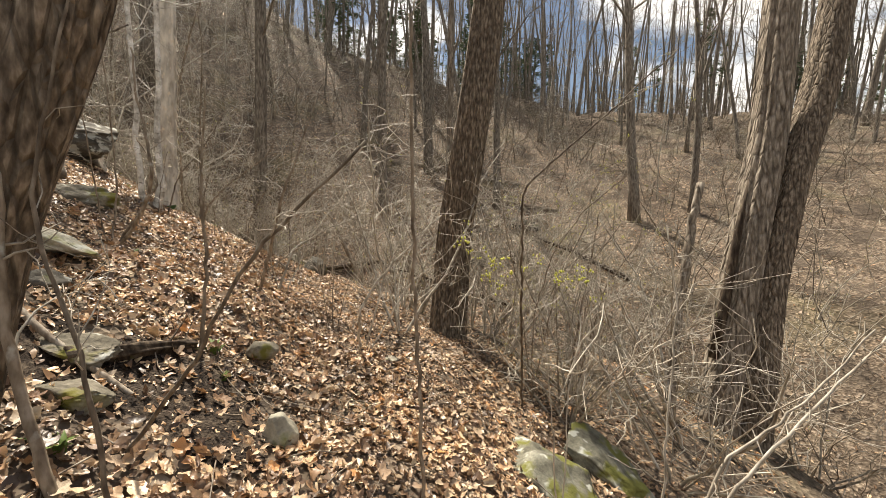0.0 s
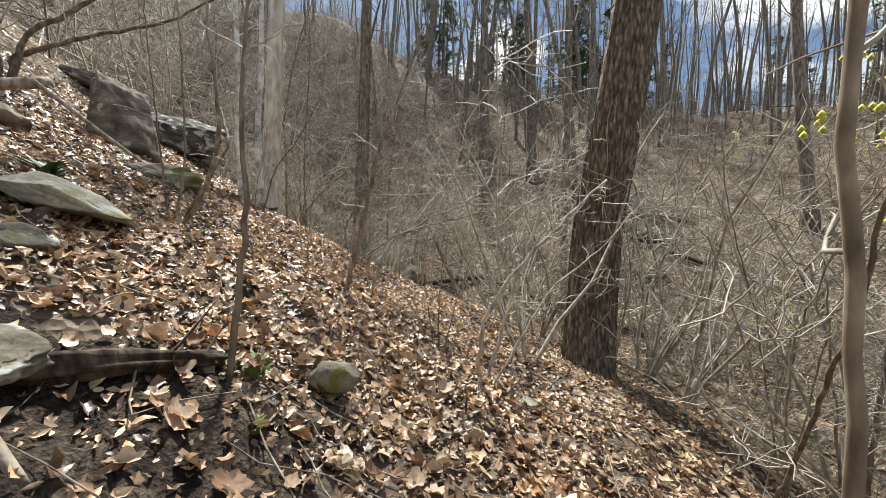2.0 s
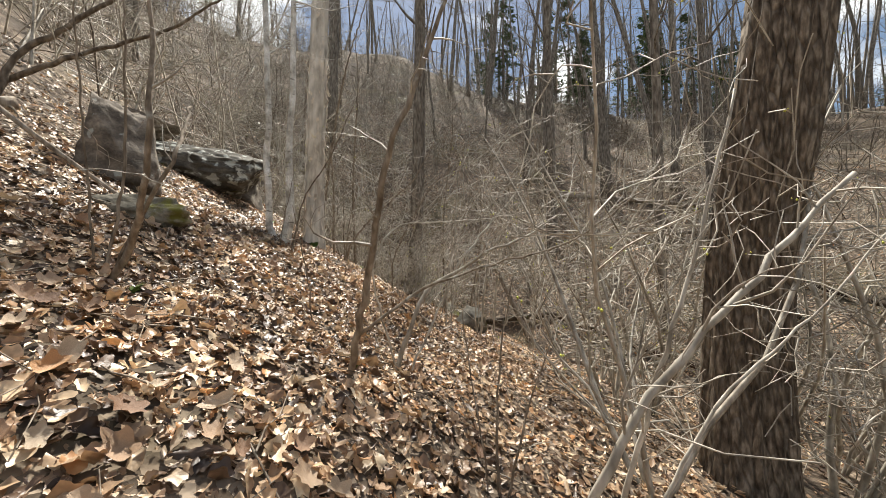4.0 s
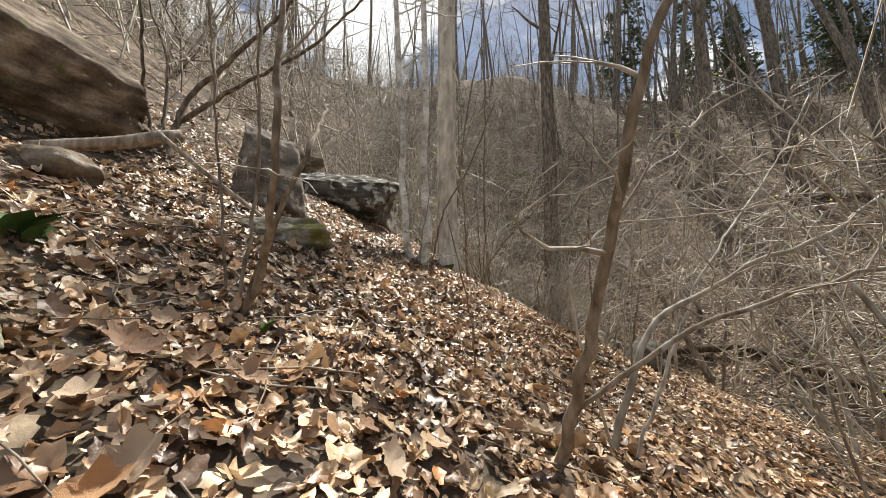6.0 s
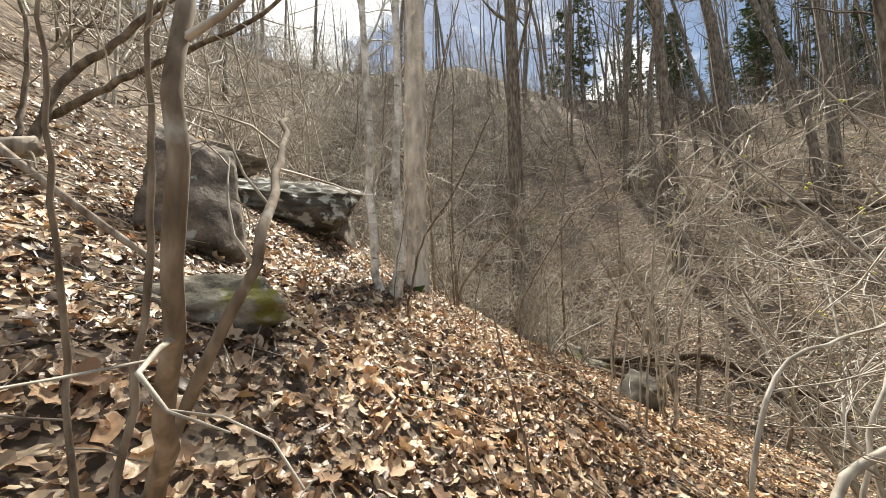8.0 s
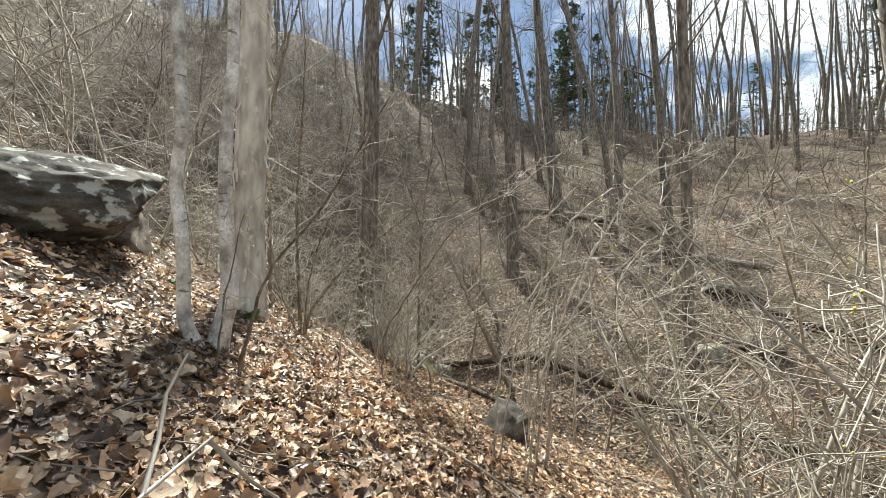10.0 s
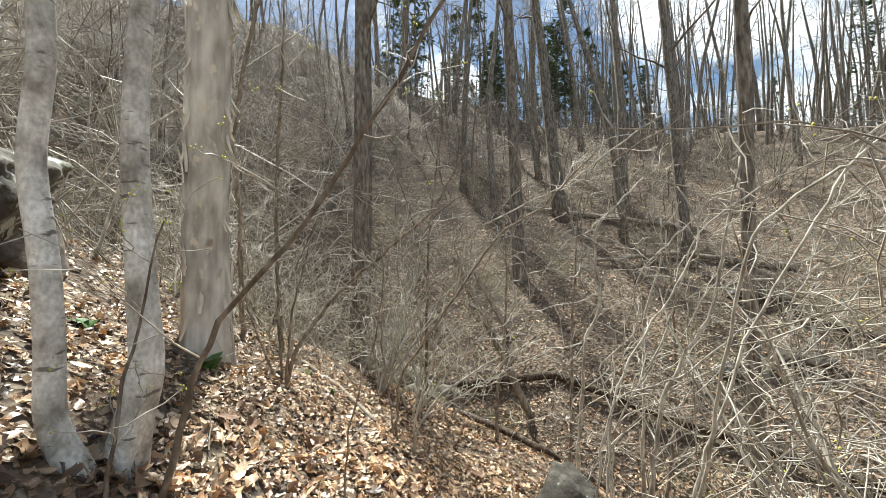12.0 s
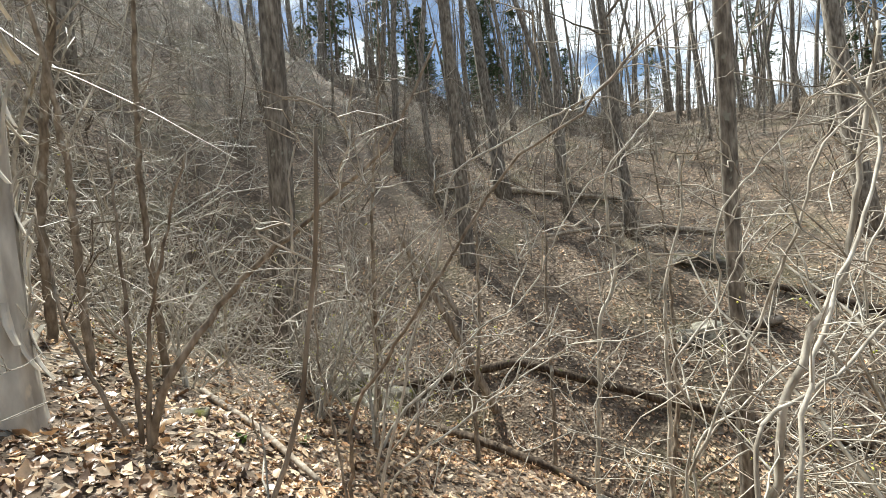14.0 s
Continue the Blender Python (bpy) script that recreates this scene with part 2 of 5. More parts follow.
NEEDLE = plain("evergreen_needles", (0.06, 0.095, 0.05), (0.15, 0.20, 0.10), 3, 0.65)
BUD = plain("yellow_green_buds", (0.42, 0.43, 0.06), (0.58, 0.58, 0.12), 20, 0.6)
FRESH = plain("fresh_green_leaves", (0.045, 0.10, 0.03), (0.10, 0.19, 0.055), 20, 0.5)
def build_soil(nt, bsdf):
    crumb = tex(nt, "ShaderNodeTexNoise", 55, (1, 1, 1), 8)
    wide = tex(nt, "ShaderNodeTexNoise", 9, (1, 1, 1), 6)
    c = ramp(nt, mix(nt, 0.5, crumb.outputs["Fac"], wide.outputs["Fac"]), [(0.40, (0.016, 0.011, 0.008)), (0.52, (0.05, 0.036, 0.026)), (0.64, (0.13, 0.10, 0.072))])
    nt.links.new(c, bsdf.inputs["Base Color"])
    bump(nt, bsdf, mix(nt, 0.5, crumb.outputs["Fac"], wide.outputs["Fac"]), 1.0, 0.05)


SOIL = material("dark_damp_soil", build_soil, 0.95)
GRASS = plain("green_grass", (0.07, 0.12, 0.025), (0.15, 0.21, 0.05), 20, 0.6)


# ---- mesh tools ----
class Geo:
    """Collects vertices and faces of one mesh."""

    def __init__(self):
        self.v, self.f, self.n = [], [], 0

    def add(self, verts, faces):
        self.v.append(np.asarray(verts, float))
        self.f += [tuple(i + self.n for i in f) for f in faces]
        self.n += len(verts)

    def tube(self, pts, radii, sides=5, wobble=None, cap=True):
        pts = np.asarray(pts, float)
        radii = np.asarray(radii, float)
        tang = np.gradient(pts, axis=0)
        tang /= np.linalg.norm(tang, axis=1)[:, None] + 1e-9
        ref = np.array([1.0, 0, 0]) if abs(tang[0][0]) < 0.8 else np.array([0, 1.0, 0])
        a = np.cross(tang, ref)
        a /= np.linalg.norm(a, axis=1)[:, None] + 1e-9
        b = np.cross(tang, a)
        ang = np.arange(sides) * 2 * np.pi / sides
        rr = radii[:, None] * np.ones(sides)
        if wobble is not None:
            rr = rr * wobble(len(pts), ang)
        ring = pts[:, None] + rr[..., None] * (np.cos(ang)[None, :, None] * a[:, None] + np.sin(ang)[None, :, None] * b[:, None])
        k = len(pts)
        faces = [(i * sides + j, i * sides + (j + 1) % sides, (i + 1) * sides + (j + 1) % sides, (i + 1) * sides + j)
                 for i in range(k - 1) for j in range(sides)]
        if cap:
            faces += [tuple(range(sides))[::-1], tuple((k - 1) * sides + j for j in range(sides))]
        self.add(ring.reshape(-1, 3), faces)

    def mesh(self, name, smooth=True):
        me = bpy.data.meshes.new(name)
        me.from_pydata(np.concatenate(self.v).tolist(), [], self.f)
        if smooth:
            me.polygons.foreach_set("use_smooth", [True] * len(me.polygons))
        me.update()
        return me


def part(name, geo, mat, parent, label="", smooth=True):
    """One mesh object under a thing or a part."""
    ob = new(name, geo.mesh(name, smooth) if isinstance(geo, Geo) else geo)
    if not ob.data.materials:
        ob.data.materials.append(mat)
    ob.parent = parent
    return tagged(ob, label)


def thing(name, x, y, z, label, category, group="", turn=0.0):
    ob = new(name)
    ob.empty_display_size = 0.1
    ob.matrix_world = pose(x, y, z, 0, 0, turn)
    return tagged(ob, label, category, group)


def unit(v):
    return np.asarray(v, float) / (np.linalg.norm(v) + 1e-9)


def wander(rng, start, way, length, steps, bend, lift=0.0):
    """A crooked line from start."""
    pts, d = [np.asarray(start, float)], unit(way)
    for _ in range(steps):
        d = unit(d + rng.normal(0, bend, 3) + (0, 0, lift))
        pts.append(pts[-1] + d * length / steps)
    return np.array(pts)


def branch_out(geo, rng, line, radii, count, length, spread, depth, span=(0.3, 1.0), bend=0.22, lift=0.05, thin=0.5, sides=4, tips=None, finest=0.0014, fork=0.45):
    """Side branches along a line, and twigs on those. geo: one mesh, or a list that gets one mesh for each side branch."""
    for _ in range(count):
        u = rng.uniform(*span) * (len(line) - 1)
        i = min(int(u), len(line) - 2)
        p = line[i] + (u - i) * (line[i + 1] - line[i])
        r = (radii[i] + (u - i) * (radii[i + 1] - radii[i])) * thin * rng.uniform(0.6, 1.1)
        along = unit(line[i + 1] - line[i])
        side = unit(np.cross(along, rng.normal(0, 1, 3)))
        way = along * rng.uniform(0.2, 0.9) + side * spread
        size = length * rng.uniform(0.5, 1.15) * (1.15 - 0.5 * u / (len(line) - 1))
        k = depth + 2
        sub = wander(rng, p, way, size, k, bend, lift)
        rad = np.linspace(max(r, finest * 1.5), max(r * 0.25, finest), k + 1)
        g = geo
        if isinstance(geo, list):
            g = Geo()
            geo.append(g)
        g.tube(sub, rad, sides if depth > 1 else 3, cap=False)
        if depth > 1:
            branch_out(g, rng, sub, rad, max(2, int(count * fork)), length * 0.5, spread, depth - 1, (0.25, 1.0), bend, lift, 0.6, sides, tips, finest, fork)
        elif tips is not None:
            tips.append(sub[-1])
            tips.append(sub[-2])


def furrows(rng, ridges, depth, flare=0.0, flare_rings=3):
    """Bark ridges, and a swollen foot, for a trunk's rings."""
    ph = rng.uniform(0, 6.28, 8)

    def shape(rings, ang):
        z = np.arange(rings)[:, None] / rings
        w = 1 + depth * np.sin(ridges * ang[None] + 2.5 * np.sin(5 * z + ph[0]) + ph[1]) + depth * 0.7 * np.sin((ridges * 1.7 // 1) * ang[None] + ph[2] + 9 * z)
        w += 0.05 * np.sin(2 * ang[None] + ph[3] + 2 * z) + 0.03 * np.sin(3 * ang[None] + ph[4] + 7 * z)
        if flare:
            w += flare * np.exp(-np.arange(rings)[:, None] / flare_rings) * (1 + 0.45 * np.sin(4 * ang[None] + ph[5]) + 0.3 * np.sin(3 * ang[None] + ph[6]))
        return w
    return shape

# ---- terrain: a steep leaf-covered slope, a ravine beside it, and the opposite hillside up to its ridge ----
CX, CY = 1.5, 0.0
AZ = [-180, -130, -90, -60, -29, 0, 19, 30, 42, 60, 90, 130, 180]   # degrees to the left of +y
R0 = [13, 12.0, 10.6, 9.6, 8.0, 8.4, 11.5, 14, 13, 11, 10, 10, 12]   # where the ravine's bottom lies
DIP = [0.8, 1.2, 1.2, 1.2, 1.1, 1.0, 0.9, 0.5, 0.1, 0, 0, 0, 0]      # how far it is cut in
RISE = [4, 7, 8, 9.5, 13.5, 19, 25, 28, 29, 28.5, 29, 26, 8]        # degrees at which the ridge stands
RIDGE = [45, 42, 42, 44, 44, 40, 36, 34, 34, 36, 38, 40, 45]


def near_slope(x, y):
    xc, yc = np.clip(x, -4, 4.2), np.clip(y, -4, 7)
    z = 0.863 - 0.540 * xc - 0.209 * yc + 0.0247 * xc * xc + 0.0314 * xc * yc - 0.0064 * yc * yc
    return z + (x - xc) * (-0.540 + 0.0494 * xc + 0.0314 * yc) + (y - yc) * (-0.209 + 0.0314 * xc - 0.0128 * yc)


def lumps(x, y):
    """Soft uneven ground, the same everywhere."""
    z = 0.05 * np.sin(1.9 * x + 0.7 * y + 1) * np.sin(1.3 * y - 0.6 * x) + 0.03 * np.sin(4.1 * x - 2.3 * y) * np.sin(3.3 * y + 1.7 * x + 2)
    return z + 0.012 * np.sin(11 * x + 5 * y) * np.sin(9 * y - 7 * x)


def land(x, y):
    """The ground's height, for numbers or arrays."""
    x, y = np.asarray(x, float), np.asarray(y, float)
    r, az = np.hypot(x - CX, y - CY) + 1e-6, np.degrees(np.arctan2(-(x - CX), y - CY))
    r0, dip, rise, ridge = (np.interp(az, AZ, v) for v in (R0, DIP, RISE, RIDGE))
    top = 1.2 + np.tan(np.radians(rise)) * ridge
    k = np.minimum(1.0, r0 / r)
    fx, fy = CX + (x - CX) * k, CY + (y - CY) * k
    near = near_slope(fx, fy)
    s = np.clip((np.minimum(r, r0) - (r0 - 2.4)) / 2.4, 0, 1)
    near = near - dip * s * s * (3 - 2 * s)
    near = near - 0.12 * np.exp(-((x - 3.0) ** 2 + (y + 1.0) ** 2) / 0.8)
    near = near - 0.40 * np.exp(-((x + 1.45) / 0.55) ** 2 - ((y + 1.08) / 0.6) ** 2)     # hollow under the great boulder
    t = np.clip((r - r0) / (ridge - r0), 0, 1)
    climb = (top - near) * (1.12 * t - 0.12 * t * t * t)
    far = np.clip((r - ridge) / 60, 0, 1)
    big = np.clip((r - 9) / 20, 0, 1)
    rough = big * (0.6 * np.sin(0.31 * x + 0.13 * y) * np.sin(0.27 * y - 0.2 * x) + 0.25 * np.sin(0.9 * x + 0.4) * np.sin(0.8 * y + 1))
    return near + climb + rough * (1 - far) + lumps(x, y) * (1 - far) - 6 * far * far * (t >= 1)


FOREST, SHRUBS, LEAVES, FAR_LEAVES = 225, 195, 195000, 46000

# ---- the ground, one sheet from the path to the horizon ----
def build_ground_mesh():
    az = np.radians(np.arange(0, 360, 0.9))
    r = np.concatenate([np.arange(0.06, 8, 0.1), 8 * 1.045 ** np.arange(0, 50), np.geomspace(75, 900, 14)])
    rr, aa = np.meshgrid(r, az, indexing="ij")
    x, y = CX - rr * np.sin(aa), CY + rr * np.cos(aa)
    z = land(x, y) - np.clip(rr - 110, 0, None) * 0.02
    n, g = len(az), Geo()
    faces = [(i * n + j, i * n + (j + 1) % n, (i + 1) * n + (j + 1) % n, (i + 1) * n + j) for i in range(len(r) - 1) for j in range(n)]
    faces.append(tuple(range(n))[::-1])
    g.add(np.stack([x, y, z], -1).reshape(-1, 3), faces)
    return g.mesh("ground")


ground = new("ground", build_ground_mesh())
ground.data.materials.append(GROUND)
tagged(ground, "steep woodland slope and ravine covered in brown fallen leaves", "ground", kind="structure")


# ---- trees of the far hillside ----
def forest_tree(seed, height, radius, lean, limbs, mat):
    """A tall bare forest tree: a straight trunk, few limbs low down, a thin crown."""
    rng = np.random.default_rng(seed)
    line = wander(rng, (0, 0, -0.4), (lean[0], lean[1], 1), height, 12, 0.035, 0.02)
    rad = radius * np.linspace(1.05, 0.16, 13) ** 0.9
    rad[0] *= 1.35
    trunk, crown = Geo(), Geo()
    trunk.tube(line, rad, 8, furrows(rng, 3, 0.03))
    branch_out(crown, rng, line, rad, limbs, height * 0.24, 0.75, 3, (0.34, 0.98), 0.16, 0.10, 0.42, 3, None, 0.006, 0.4)
    for _ in range(5):
        branch_out(crown, rng, line, rad, 1, height * 0.10, 1.1, 1, (0.1, 0.4), 0.2, 0.02, 0.16, 3, None, 0.006)
    root = thing("tree", 0, 0, 0, "tall bare grey-brown forest tree on the hillside", "tree", "bare trees of the hillside")
    part("trunk", trunk, mat, root)
    part("crown", crown, mat, root, "thin bare limbs and twigs")
    return root


def evergreen(seed, height):
    """A hemlock: a thin trunk and drooping tiers of needle sprays."""
    rng = np.random.default_rng(seed)
    line = wander(rng, (0, 0, -0.4), (0, 0, 1), height, 10, 0.02)
    rad = 0.16 * np.linspace(1, 0.1, 11)
    trunk, crown, g = Geo(), Geo(), []
    trunk.tube(line, rad, 7)
    for k in range(70):
        u = rng.uniform(0.22, 0.99)
        p = line[0] + (line[-1] - line[0]) * u
        a, size = rng.uniform(0, 6.28), (1 - u) * height * 0.24 + 0.4
        way = np.array([math.cos(a), math.sin(a), -0.12])
        sub = wander(rng, p, way, size * rng.uniform(0.6, 1.1), 4, 0.1, -0.03)
        trunk.tube(sub, np.linspace(0.022, 0.006, 5), 3, cap=False)
        for q in range(12):
            c = sub[0] + (sub[-1] - sub[0]) * rng.uniform(0.2, 1.05) + rng.normal(0, 0.10, 3)
            s, b = rng.uniform(0.08, 0.20), rng.uniform(0, 6.28)
            e1, e2 = np.array([math.cos(b), math.sin(b), rng.uniform(-0.5, 0.2)]) * s, np.array([-math.sin(b), math.cos(b), rng.uniform(-0.5, 0.3)]) * s * 0.55
            crown.add([c - e1, c + e2 * 0.9, c + e1, c - e2, c + e2 * 0.2 + (0, 0, s * 0.25)], [(0, 3, 4), (3, 2, 4), (2, 1, 4), (1, 0, 4)])
    root = thing("evergreen_tree", 0, 0, 0, "dark green hemlock standing among bare trees", "tree", "evergreens of the ridge")
    part("trunk", trunk, BARK_FAR, root)
    part("crown", crown, NEEDLE, root, "drooping dark green needle sprays", smooth=False)
    return root


def on_ground(x, y, sink=0.0):
    return (x, y, float(land(x, y)) - sink)


def set_on(root, x, y, turn, size=1.0, tilt=(0.0, 0.0)):
    m = pose(x, y, float(land(x, y)) - 0.03, tilt[0], tilt[1], turn)
    root.matrix_basis = m
    root.scale = (size,) * 3
    return root


def repeat(root, x, y, turn, size=1.0, tilt=(0.0, 0.0)):
    ob = copy_thing(root, pose(x, y, float(land(x, y)) - 0.03, tilt[0], tilt[1], turn))
    ob.scale = (size,) * 3
    return ob


def polar(az, r):
    return CX - r * math.sin(radians(az)), CY + r * math.cos(radians(az))


def ravine_at(az):
    return float(np.interp(az, AZ, R0))


def ridge_at(az):
    return float(np.interp(az, AZ, RIDGE))


rng = np.random.default_rng(5)
kinds = [forest_tree(11, 19, 0.19, (0.03, 0.0), 9, BARK_FAR), forest_tree(12, 22, 0.24, (-0.04, 0.03), 10, BARK_FAR),
         forest_tree(13, 16, 0.12, (0.05, -0.03), 8, BARK_FAR), forest_tree(14, 20, 0.16, (0.0, 0.05), 9, BARK_FAR),
         forest_tree(15, 13, 0.085, (-0.06, 0.0), 8, BARK_FAR), forest_tree(16, 9, 0.05, (0.02, 0.06), 8, SAPLING),
         forest_tree(17, 7, 0.038, (0.05, 0.02), 8, TWIG)]
spots, tries = [], 0
while len(spots) < FOREST and tries < 9000:
    tries += 1
    az = rng.uniform(-88, 100)
    low, high = ravine_at(az) + 3.5, ridge_at(az) + 26
    r = low + (high - low) * rng.uniform(0, 1) ** 0.75
    x, y = polar(az, r)
    gap = 0.8 + 0.02 * r
    if all((x - a) ** 2 + (y - b) ** 2 > gap * gap for a, b in spots):
        spots.append((x, y))
for i, (x, y) in enumerate(spots):
    k = int(rng.choice(len(kinds), p=[0.12, 0.08, 0.16, 0.14, 0.17, 0.18, 0.15]))
    put, size = (set_on if i < len(kinds) else repeat), rng.uniform(0.8, 1.15)
    put(kinds[i] if i < len(kinds) else kinds[k], x, y, rng.uniform(0, 360), size, rng.normal(0, 2.2, 2))


def far_woods(count):
    """The woods on and behind the ridge, too many to count."""
    rng, g = np.random.default_rng(61), Geo()
    for _ in range(count):
        az = rng.uniform(-92, 108) if rng.uniform() < 0.55 else rng.uniform(-62, -8)
        x, y = polar(az, ridge_at(az) * rng.uniform(0.55, 1.0) + rng.uniform(0, 34))
        h, r = rng.uniform(9, 20), rng.uniform(0.05, 0.17)
        line = wander(rng, on_ground(x, y, 0.2), (rng.normal(0, 0.05), rng.normal(0, 0.05), 1), h, 6, 0.04, 0.02)
        rad = r * np.linspace(1.05, 0.15, 7)
        g.tube(line, rad, 5, cap=False)
        branch_out(g, rng, line, rad, 7, h * 0.24, 0.7, 2, (0.35, 0.98), 0.18, 0.1, 0.4, 3, None, 0.008, 0.45)
    ob = new("far_woods", g.mesh("far_woods"))
    ob.data.materials.append(BARK_FAR)
    return tagged(ob, "distant bare woods standing along the ridge", "woods", kind="stuff")


def far_brush(count, seed, mat, name, label, lean=0.0, tall=3.6, spread=0.8, az_from=-92, az_to=112):
    """Thin bare brush and saplings all over the hillside."""
    rng, g = np.random.default_rng(seed), Geo()
    for _ in range(count):
        az = rng.uniform(az_from, az_to)
        if rng.uniform() < (lean * np.clip((10 - az) / 40, 0, 1) if lean > 0 else -lean * np.clip((az + 5) / 25, 0, 1)):
            continue
        low = ravine_at(az) + 2 if az < 34 else 6.0
        r = low + (ridge_at(az) + 6 - low) * rng.uniform(0, 1) ** spread
        x, y = polar(az, r)
        if az > 30 and x > -3.9 or -38 < az < 22 and r < ravine_at(az) + 9 and rng.uniform() < 0.7:
            continue
        h = rng.uniform(0.8, tall)
        line = wander(rng, on_ground(x, y, 0.1), (rng.normal(0, 0.35), rng.normal(0, 0.35), 1), h, 3, 0.2, -0.02)
        rad = (0.009 + 0.004 * h) * np.linspace(1, 0.4, 4)
        g.tube(line, rad, 3, cap=False)
        branch_out(g, rng, line, rad, 6, h * 0.55, 1.3, 1, (0.15, 0.95), 0.32, -0.02, 0.7, 3, None, 0.0065)
    ob = new(name, g.mesh(name))
    ob.data.materials.append(mat)
    return tagged(ob, label, "brush", kind="stuff")


pines = [evergreen(31, 11), evergreen(32, 8)]
for i in range(54):
    az = rng.choice([rng.uniform(-16, 21), rng.uniform(-52, -12), rng.uniform(-14, 18)])
    x, y = polar(az, ridge_at(az) + rng.uniform(-3, 22))
    (set_on if i < 2 else repeat)(pines[i % 2], x, y, rng.uniform(0, 360), rng.uniform(0.75, 1.25))


far_woods(470)
far_brush(1500, 62, TWIG, "hillside_brush", "thin pale leafless brush covering the hillside", 0.3, 3.2, 0.8, -100, 60)
far_brush(2300, 63, STEM, "dark_hillside_brush", "thin dark leafless brush covering the hillside", -0.6, 4.2, 0.6)
far_brush(900, 64, TWIG, "upper_brush", "tall pale leafless brush and saplings high on the slope", 0.0, 5.5, 0.9, 18, 112)


# ---- shrubs and saplings of the ravine and the far bank ----
def shrub(seed, height, stems, twigs, buds=False, mat=TWIG, spread=0.9, finest=0.0034, thick=1.0):
    rng = np.random.default_rng(seed)
    root = thing("shrub", 0, 0, 0, "leafless grey-tan shrub with many thin crooked stems", "shrub", "bare shrubs of the ravine")
    tips = []
    for s in range(stems):
        g, a = Geo(), rng.uniform(0, 6.28)
        out = rng.uniform(0.12, 0.7)
        line = wander(rng, (0.06 * math.cos(a), 0.06 * math.sin(a), -0.08), (out * math.cos(a), out * math.sin(a), 1), height * rng.uniform(0.6, 1.1), 7, 0.13, -0.01)
        rad = rng.uniform(0.010, 0.022) * thick * np.linspace(1, 0.25, 8)
        g.tube(line, rad, 4, cap=False)
        branch_out(g, rng, line, rad, twigs, height * 0.38, spread, 2, (0.15, 1.0), 0.30, 0.01, 0.6, 3, tips, finest)
        part("stem", g, mat, root)
    if buds:
        g = Geo()
        for t in tips[::3]:
            for _ in range(2):
                c, s = t + rng.normal(0, 0.012, 3), rng.uniform(0.005, 0.010)
                g.add([c + (s, 0, 0), c + (-s * 0.5, s * 0.8, 0), c + (-s * 0.5, -s * 0.8, 0), c + (0, 0, s), c - (0, 0, s)],
                      [(0, 1, 3), (1, 2, 3), (2, 0, 3), (1, 0, 4), (2, 1, 4), (0, 2, 4)])
        tagged(part("bud_cluster", g, BUD, root, "tiny yellow-green flower buds"), kind="stuff")
        tagged(root, "leafless spicebush dotted with yellow-green flower buds")
    return root


bushes = [shrub(41, 2.8, 4, 7, spread=1.2), shrub(42, 2.0, 4, 7, mat=SAPLING), shrub(43, 3.6, 4, 7), shrub(44, 2.4, 4, 7, True, spread=1.3), shrub(45, 1.5, 4, 6, mat=STEM)]
rng = np.random.default_rng(8)
done = 0
while done < SHRUBS:
    az = rng.uniform(-95, 112)
    r = ravine_at(az) - 1.9 + 25 * rng.uniform(0, 1) ** 1.4
    x, y = polar(az, r)
    if az > 30 and (x > -3.6 or x + y * 0.3 > -1.0) or -40 < az < 20 and rng.uniform() < (0.85 if r < ravine_at(az) + 3 else 0.5):
        continue
    k = int(rng.choice(5, p=[0.24, 0.22, 0.22, 0.14, 0.18]))
    (set_on if done < 5 else repeat)(bushes[done if done < 5 else k], x, y, rng.uniform(0, 360), rng.uniform(0.75, 1.25), rng.normal(0, 6, 2))
    done += 1


# ---- single trees beside the path ----
def trunk_tree(name, line, radius, top, mat, label, ridges=9, depth=0.05, flare=0.35, limbs=8, limb_len=2.2, seed=1, rings=60, sides=28, limb_span=(0.55, 0.98), extra=12.0, foot=4):
    """A tree whose trunk follows a line of points in the world; it goes on upwards past the last."""
    rng = np.random.default_rng(seed)
    line = [np.array(p, float) for p in line]
    line.append(line[-1] + unit(unit(line[-1] - line[-2]) + (0, 0, 0.4)) * extra)
    base = line[0].copy()
    pts = np.array(line) - base
    pts[0] -= unit(pts[1]) * 0.35
    seg = np.r_[0, np.cumsum(np.linalg.norm(np.diff(pts, axis=0), axis=1))]
    u = seg[-1] * np.linspace(0, 1, rings) ** 1.5
    fine = np.stack([np.interp(u, seg, pts[:, k]) for k in range(3)], 1)
    for _ in range(3):
        fine[1:-1] = 0.25 * fine[:-2] + 0.5 * fine[1:-1] + 0.25 * fine[2:]
    rad = np.interp(u, [0, seg[-1]], [radius, top])
    g, crown = Geo(), Geo()
    g.tube(fine, rad, sides, furrows(rng, ridges, depth, flare, foot))
    branch_out(crown, rng, fine[::4], rad[::4], limbs, limb_len, 0.8, 3, limb_span, 0.16, 0.06, 0.4)
    root = thing(name, *base, label, "tree")
    part("trunk", g, mat, root)
    part("crown", crown, mat, root, "bare limbs and twigs")
    return root


